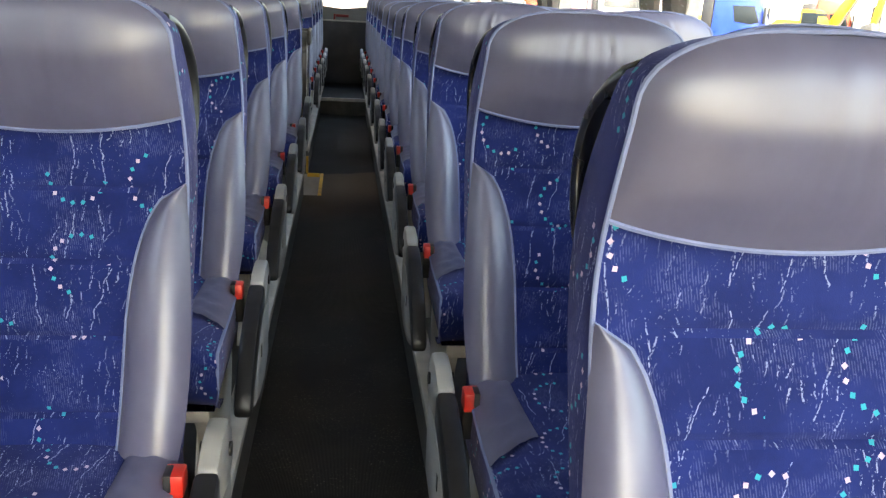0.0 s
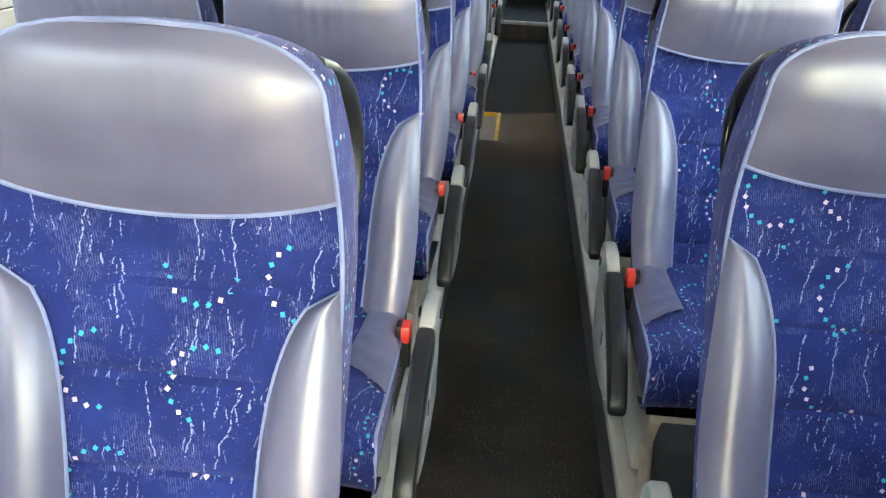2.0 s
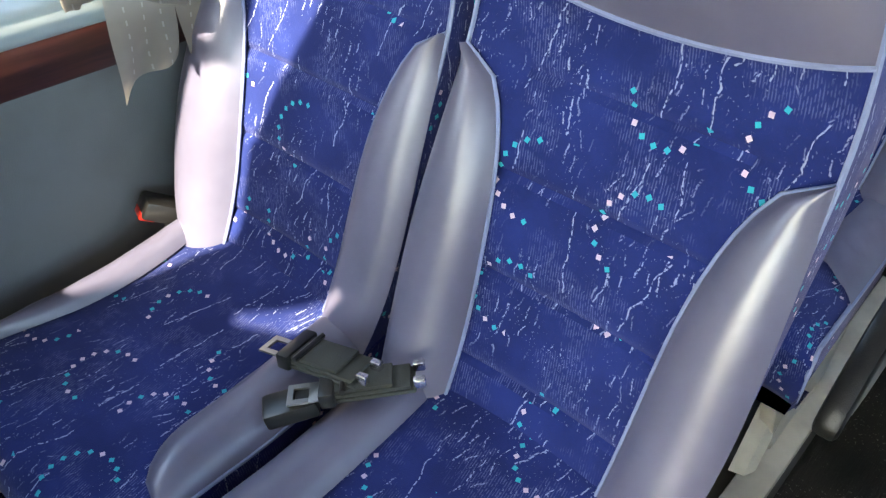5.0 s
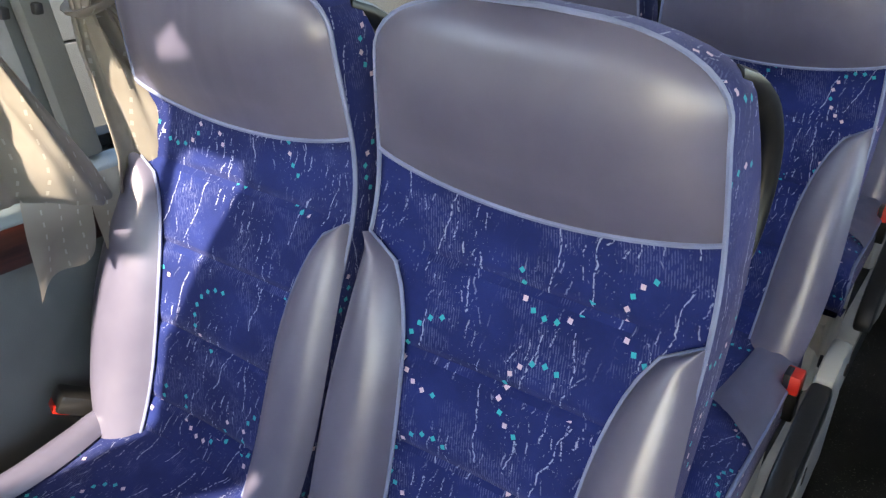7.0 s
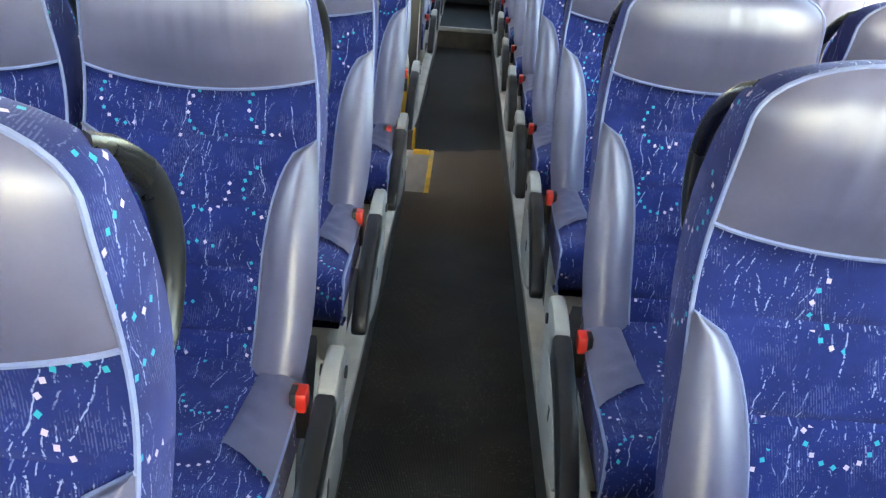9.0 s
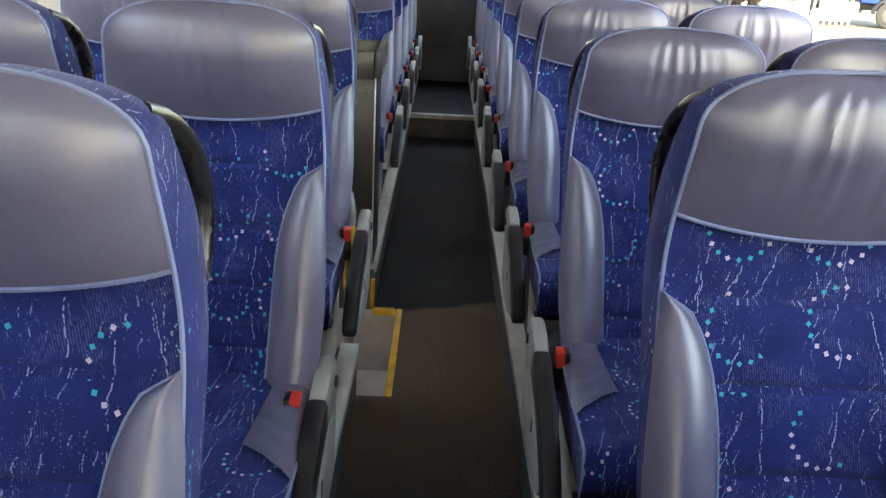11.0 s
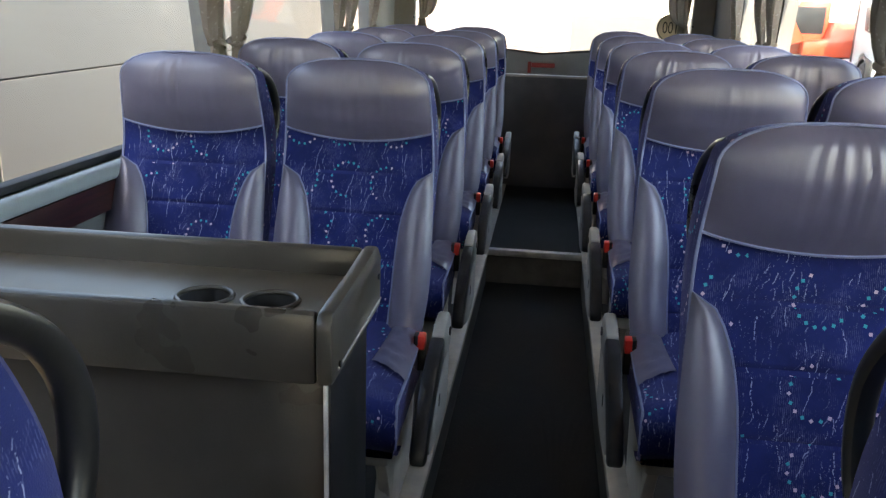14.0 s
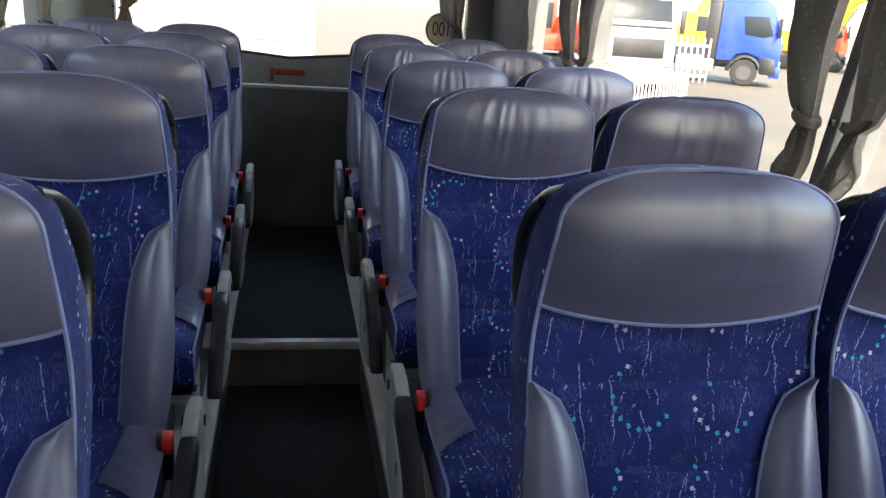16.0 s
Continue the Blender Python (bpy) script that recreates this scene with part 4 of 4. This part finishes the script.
# ---- curtains ----
def curtain(m, flip, label, tie=1.2, rake=0.0, spread=0.09):
    """A tied-back curtain: m places the pillar side of its rail; flip: to which side it spreads."""
    base = new("curtain")
    base.matrix_basis = m
    seed = random.uniform(0, 9)
    rows = []
    for j in range(36):
        z = 1.92 - 0.97 * j / 35
        if z > tie:
            q = (z - tie) / (1.92 - tie)
            w = 0.05 + 0.2 * q ** 0.42
            start = 0.04 * (1 - q)
            calm = min(1, q * 4)
        else:
            q = (tie - z) / (tie - 0.95)
            w = 0.05 + spread * q ** 0.8
            start = 0.04 - 0.062 * q
            calm = min(1, q * 1.6)
        amp = 0.010 + 0.014 * calm
        push = 0.03 + 0.055 * max(0, min(1, (1.16 - z) / 0.15)) + 0.03 * math.sin(min(1, max(0, (z - tie) / 0.5)) * math.pi)
        row = []
        for k in range(49):
            a = k / 48
            bent = a + 0.06 * noise.noise((seed, a * 2, z * 2))
            tight = 0.35 * (1 - calm)
            fold = math.cos(bent * math.pi * (5.2 if z > tie else 5.2 - 2.4 * calm) + seed + 0.5 * math.sin(z * 4)) + (0.12 + tight) * math.cos(bent * math.pi * 12.7 + seed * 2 + 1.5 * z) + 0.22 * noise.noise((seed * 3, a * 6, z * 4))
            edge = 0.012 * noise.noise((seed, 7.0, z * 5)) * a
            row.append(Vector((flip * (start + w * a + edge) + rake * (1.1 - z), -push - 0.02 - amp * fold, z + 0.04 * a * max(0, (1.05 - z) / 0.1) ** 2 + 0.003 * math.sin(a * 9 + seed) * (j == 35))))
        rows.append(row)
    cloth = part("cloth", grid_bm(rows), M_CURTAIN, base, "grey-beige pleated cloth with a fine dotted stripe", closed=False)
    sol = cloth.modifiers.new("thickness", "SOLIDIFY")
    sol.thickness = 0.002
    ring = [(flip * (0.07 + 0.033 * math.cos(a * math.pi / 10)), -0.05 + 0.026 * math.sin(a * math.pi / 10), tie + 0.012 * math.cos(a * math.pi / 10)) for a in range(20)]
    ring = [(p[0] + rake * (1.1 - tie), p[1], p[2]) for p in ring]
    part("tie_band", tube_bm(ring, 0.012, 6, True, flat=0.35), M_CURTAIN, base, "cloth tie-back band")
    part("tie_hook", box_bm((-0.006 + rake * (1.1 - tie), -0.04, tie - 0.01), (0.006 + rake * (1.1 - tie), -0.005, tie + 0.005), 0.003), M_SHELL, base, "small black hook")
    tail = []
    for k in range(11):
        row = []
        for i in range(13):
            q = i / 12
            low = 0.832 + 0.052 * q + 0.01 * math.sin(q * 5)
            crease = 0.007 * math.sin(q * 7 + k * 0.5 + seed) * k / 10
            row.append(Vector((flip * (0.075 - 0.1 * q * (1 - 0.1 * k / 10)), -0.082 - crease, 0.985 + (low - 0.985) * k / 10)))
        tail.append(row)
    part("tail", grid_bm(tail), M_CURTAIN, base, "loose hanging end of the tie band", closed=False)
    return tagged(base, label, "curtain", "side window curtains")


CURTAIN_LABEL = "grey-beige pleated curtain tied back at the window pillar"
for s in (-1, 1):
    for y in PILLARS:
        for way in (-1, 1):
            # local x runs along the wall, local -y points into the coach
            spin = pose(0, 0, 0, 0, 0, 90) if s < 0 else pose(0, 0, 0, 0, 0, -90)
            flip = way if s < 0 else -way
            m = Matrix.Translation((s * SIDE, y - 0.02 + way * 0.022, 0)) @ spin
            curtain(m, flip, CURTAIN_LABEL, 1.2 if y < 5 else 1.265, 0.23 if s < 0 else -0.23, 0.15 if s < 0 else 0.08)
for s in (-1, 1):
    m = Matrix.Translation((s * SIDE, 9.44, 0)) @ pose(0, 0, 0, 0, 0, -90 * s)
    curtain(m, -1 if s < 0 else 1, CURTAIN_LABEL, 1.265, 0.1 if s < 0 else -0.1)
for x, flip in ((-0.98, 1), (0.98, -1)):
    curtain(Matrix.Translation((x, REAR + 0.3, 0.12)), flip, "grey-beige pleated curtain tied back beside the rear window")

# ---- heater duct along the left wall ----
base = new("heater_duct")
base.location = (-1.07, 0, POD)
part("casing", box_bm((-0.065, FRONT + 0.01, 0), (0.05, WELL_A - 0.02, 0.13), 0.008), M_SILL, base, "pale grey metal casing")
slot_bm = box_bm((-0.045, -0.02, 0.128), (-0.037, 0.02, 0.1315))
slot = part("slot", slot_bm, M_SHELL, base)
for r in range(4):
    for k in range(26):
        if r or k:
            o = new("slot", slot.data)
            o.parent = base
            o.location = (0.022 * r, 0.052 * k - (0.026 if r % 2 else 0), 0)
slot.location = (0, 0, 0)
for o in base.children:
    if o.name.startswith("slot"):
        o.location.y -= 1.1
tagged(base, "pale grey slotted heater duct along the coach wall", "heater")

# ---- outside ----
GROUND = -0.95
M_YARD = plain("yard_concrete", (0.1, 0.083, 0.057), 0.9, vary=0.16, scale=0.35, grain=30, bump=0.3, dist=0.01)
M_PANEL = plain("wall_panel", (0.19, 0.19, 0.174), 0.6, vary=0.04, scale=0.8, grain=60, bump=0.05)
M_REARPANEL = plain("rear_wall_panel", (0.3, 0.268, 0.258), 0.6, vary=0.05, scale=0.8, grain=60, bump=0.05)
M_BASE = plain("beige_plinth", (0.28, 0.24, 0.18), 0.8, vary=0.1, scale=2)
M_BLUE = plain("blue_paint", (0.012, 0.05, 0.34), 0.3, vary=0.06)
M_WHITE = plain("white_paint", (0.45, 0.45, 0.45), 0.35, vary=0.04)
M_ORANGE = plain("orange_paint", (0.45, 0.06, 0.025), 0.4, vary=0.1)
M_DIGGER = plain("yellow_paint", (0.5, 0.3, 0.025), 0.4, vary=0.12)
M_DARKGLASS = plain("dark_glass", (0.02, 0.026, 0.03), 0.35, vary=0.1, bump=0)
M_DARKGLASS.node_tree.nodes["Principled BSDF"].inputs["Specular IOR Level"].default_value = 0.15
M_RIM = plain("rim_steel", (0.05, 0.05, 0.05), 0.6)
M_TYRE = plain("tyre", (0.02, 0.02, 0.02), 0.8)
bm = bmesh.new()
vs = [bm.verts.new(p) for p in ((-400, -400, GROUND), (400, -400, GROUND), (400, 400, GROUND), (-400, 400, GROUND))]
bm.faces.new(vs)
structure("ground", bm, M_YARD, "pale sunlit concrete yard")
# panelled wall beside the coach
hall = new("panel_wall")
hall.location = (-3.0, 5, GROUND)
Z = -GROUND
for y0, y1, zs in ((-15.0, -7.4, (0.24, 0.66, 2.5)), (-7.4, 0.52, (0.24, 0.66, 2.5)), (0.52, 3.34, (0.24, 0.66, 2.5)), (3.36, 12.0, (0.33, 0.93, 2.5))):
    for a, b in zip(zs, zs[1:]):
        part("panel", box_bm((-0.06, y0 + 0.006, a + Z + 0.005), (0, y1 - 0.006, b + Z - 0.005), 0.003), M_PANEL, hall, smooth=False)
part("backing", box_bm((-0.2, -15, Z + 0.2), (-0.03, 12, Z + 2.5)), M_SHELL, hall, "dark joints behind the panels", False)
for y0, y1, top in ((1.2, 3.34, 0.235), (3.36, 12.0, 0.325)):
    part("panel", box_bm((-0.06, y0 + 0.006, 0.02), (0, y1 - 0.006, Z + top), 0.003), M_PANEL, hall, smooth=False)
part("plinth", box_bm((-0.12, -15, 0.9), (-0.005, 1.2, Z + 0.235), 0.004), M_BASE, hall, "beige plinth strip", False)
part("skirt", box_bm((-0.14, -15, 0), (-0.03, 1.2, 0.9)), M_SHELL, hall, "dark recess under the wall", False)
tagged(hall, "white panelled wall standing beside the coach", "wall")
# pale wall behind the coach
back = new("panel_wall")
back.location = (-2.4, 15.2, GROUND)
for z0, z1 in ((0, 1.87), (1.87, 5)):
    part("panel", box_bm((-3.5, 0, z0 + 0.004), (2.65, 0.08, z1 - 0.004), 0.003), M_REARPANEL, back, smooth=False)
part("backing", box_bm((-3.5, 0.03, 0), (2.65, 0.2, 5)), M_SHELL, back, smooth=False)
tagged(back, "sunlit pale panelled wall behind the coach", "wall")


def wheel(parent, x, y, r, w):
    bm = bmesh.new()
    bmesh.ops.create_cone(bm, cap_ends=True, segments=28, radius1=r, radius2=r, depth=w)
    bmesh.ops.bevel(bm, geom=[e for e in bm.edges if len(e.link_faces) == 2 and abs(e.verts[0].co.z - e.verts[1].co.z) < 1e-6], offset=0.05, segments=2, affect="EDGES")
    t = part("wheel", turned(bm, pose(x, y, r, 0, 90, 0)), M_TYRE, parent, "black truck tyre")
    for e in (-1, 1):
        bm = bmesh.new()
        bmesh.ops.create_cone(bm, cap_ends=True, segments=20, radius1=r * 0.55, radius2=r * 0.48, depth=0.05)
        part("rim", turned(bm, pose(x + e * (w / 2 + 0.01), y, r, 0, 90, 0)), M_RIM, t, "grey steel rim")


def truck(paint, label, m):
    """Tractor unit; its front looks along local -y."""
    base = new("truck")
    base.matrix_basis = m
    prof = [(-0.05, 0.75), (-0.1, 1.5), (0.0, 2.1), (0.35, 3.1), (0.8, 3.55), (2.3, 3.6), (2.35, 0.95), (1.75, 0.95), (1.6, 1.2), (1.2, 1.3), (0.75, 1.15), (0.6, 0.75)]
    body = part("cab", prism_bm(prof, 0, -1.22, 1.22, 0.06), paint, base, "painted tractor cab")
    part("windscreen", turned(box_bm((-1.08, -0.02, 0), (1.08, 0.02, 0.95), 0.01), pose(0, 0.005, 2.05, -19, 0, 0)), M_DARKGLASS, body, "dark windscreen")
    for e in (-1, 1):
        pane = prism_bm([(0.28, 2.02), (0.62, 1.9), (1.35, 2.0), (1.5, 2.7), (0.55, 2.72)], 0, e * 1.225 - 0.012, e * 1.225 + 0.012, 0.006)
        part("side_window", pane, M_DARKGLASS, body, "dark side window")
        part("step_panel", prism_bm([(-0.02, 0.5), (0.58, 0.5), (0.6, 0.95), (0.72, 1.2), (0.1, 1.1)], 0, e * 1.228 - 0.02, e * 1.228 + 0.02, 0.01), M_SHELL, body, "black step panel")
        arch = [(e * 1.1, 1.2 + 0.64 * math.cos(a), 0.55 + 0.66 * math.sin(a)) for a in [k * math.pi / 12 for k in range(13)]]
        part("wheel_arch", tube_bm(arch, 0.13, 6, flat=0.5), M_SHELL, body, "black wheel arch")
        part("side_fairing", box_bm((e * 1.1 - 0.04, 2.36, 0.95), (e * 1.1 + 0.04, 2.85, 3.3), 0.03), M_SHELL, body, "dark side fairing")
        part("mirror", box_bm((e * 1.42 - 0.08, 0.0, 1.95), (e * 1.42 + 0.08, 0.12, 2.7), 0.03), M_SHELL, body, "black mirror housing")
        part("headlight", box_bm((e * 0.95 - 0.2, -0.13, 0.85), (e * 0.95 + 0.2, -0.05, 1.05), 0.03), M_CHROME, body, "clear headlight")
    part("grille", box_bm((-0.85, -0.13, 1.15), (0.85, -0.06, 1.75), 0.02), M_SHELL, body, "dark grille")
    part("bumper", box_bm((-1.22, -0.16, 0.4), (1.22, 0.25, 0.85), 0.05), paint, base, "painted bumper")
    part("chassis", box_bm((-0.45, 0.3, 0.65), (0.45, 6.0, 0.95), 0.02), M_SHELL, base, "black chassis")
    part("fuel_tank", box_bm((-1.15, 2.4, 0.45), (-0.5, 3.9, 1.0), 0.1, 3), M_ALU, base, "aluminium tank")
    part("fuel_tank", box_bm((0.5, 2.4, 0.45), (1.15, 3.9, 1.0), 0.1, 3), M_ALU, base, "aluminium tank")
    for e in (-1, 1):
        wheel(base, e * 1.02, 1.2, 0.52, 0.32)
        wheel(base, e * 0.95, 4.9, 0.52, 0.5)
        part("mudguard", tube_bm([(e * 0.95, 4.9 + 0.62 * math.cos(a), 0.52 + 0.62 * math.sin(a)) for a in [k * math.pi / 10 for k in range(11)]], 0.25, 4, flat=0.08), M_SHELL, base)
    return tagged(base, label, "truck", "parked trucks")


def digger(paint, label, m):
    """Excavator with a folded boom."""
    base = new("excavator")
    base.matrix_basis = m
    for e in (-1, 1):
        prof = [(-1.9, 0.35), (-1.6, 0.0), (1.6, 0.0), (1.9, 0.35), (1.6, 0.8), (-1.6, 0.8)]
        part("track", prism_bm(prof, 0, e * 1.1 - 0.28, e * 1.1 + 0.28, 0.06), M_TYRE, base, "black crawler track")
    up = part("upper_body", prism_bm([(-0.6, 1.0), (2.2, 1.0), (2.3, 1.9), (1.9, 2.2), (0.3, 2.2), (0.2, 1.6), (-0.6, 1.5)], 0, -1.25, 1.25, 0.08), paint, base, "painted machine body")
    cab = part("cab", prism_bm([(-1.2, 1.0), (0.3, 1.0), (0.3, 2.9), (-0.7, 2.9), (-1.2, 2.1)], 0, -1.25, -0.2, 0.05), paint, base, "operator cab")
    part("cab_window", box_bm((-1.27, -0.95, 1.75), (-0.18, 0.15, 2.7), 0.02), M_DARKGLASS, cab, "dark cab glass")
    part("boom", prism_bm([(-0.5, 1.5), (-2.2, 4.4), (-4.2, 4.9), (-4.3, 4.5), (-2.5, 3.9), (-1.1, 1.3)], 0, 0.05, 0.5, 0.04), paint, base, "painted boom")
    part("stick", prism_bm([(-4.0, 5.1), (-4.5, 5.0), (-3.9, 2.2), (-3.6, 2.2)], 0, 0.1, 0.42, 0.03), paint, base, "painted stick")
    part("bucket", prism_bm([(-3.9, 2.3), (-3.3, 2.1), (-3.0, 1.5), (-3.5, 1.1), (-4.1, 1.4)], 0, -0.25, 0.8, 0.03), M_RISER, base, "worn steel bucket")
    part("ram", tube_bm([(0.28, -1.3, 1.6), (0.28, -2.5, 3.7)], 0.09, 10), M_CHROME, base, "hydraulic ram")
    return tagged(base, label, "excavator", "parked machines")


truck(M_BLUE, "blue tractor unit parked in the sunlit yard", pose(19.5, 37.5, GROUND, 0, 0, 60))
truck(M_WHITE, "white truck parked in the yard facing the coach", pose(10.9, 31.4, GROUND, 0, 0, -3))
truck(M_WHITE, "white tractor unit parked far back in the yard", pose(36, 50.0, GROUND, 0, 0, 60))
truck(M_ORANGE, "red tractor unit parked far back in the yard", pose(33, 53.0, GROUND, 0, 0, 70))
digger(M_ORANGE, "orange excavator with raised boom parked in the yard", pose(9.6, 37.0, GROUND, 0, 0, -100))
digger(M_DIGGER, "yellow excavator parked behind the blue truck", pose(25.0, 58.0, GROUND, 0, 0, 110))
digger(M_DIGGER, "yellow excavator parked at the edge of the yard", pose(30.0, 52.0, GROUND, 0, 0, 30))


def fence(a, b, label, height=1.55):
    """White picket fence between two places of the yard."""
    a, b = Vector(a), Vector(b)
    base = new("fence")
    base.location = (*a, GROUND)
    d = (b - a)
    n = max(2, round(d.length / 0.22))
    ang = math.degrees(math.atan2(d.y, d.x))
    picket = None
    for k in range(n + 1):
        p = d * (k / n)
        if picket is None:
            picket = part("picket", box_bm((-0.035, -0.012, 0.05), (0.035, 0.012, height), 0.004, 1), M_WHITE, base)
            o = picket
        else:
            o = new("picket", picket.data)
            o.parent = base
        o.location, o.rotation_euler = (p.x, p.y, 0), (0, 0, radians(ang))
    for z in (0.3, height - 0.28):
        bm = box_bm((0, 0.012, z - 0.05), (d.length, 0.05, z + 0.05))
        o = part("rail", bm, M_WHITE, base, smooth=False)
        o.rotation_euler = (0, 0, radians(ang))
    return tagged(base, label, "fence", "yard fences")


fence((14.3, 37.1), (16.1, 36.7), "white picket fence at the edge of the yard", 1.75)
fence((8.7, 26.0), (11.2, 28.2), "low white picket fence in front of the white truck", 1.05)
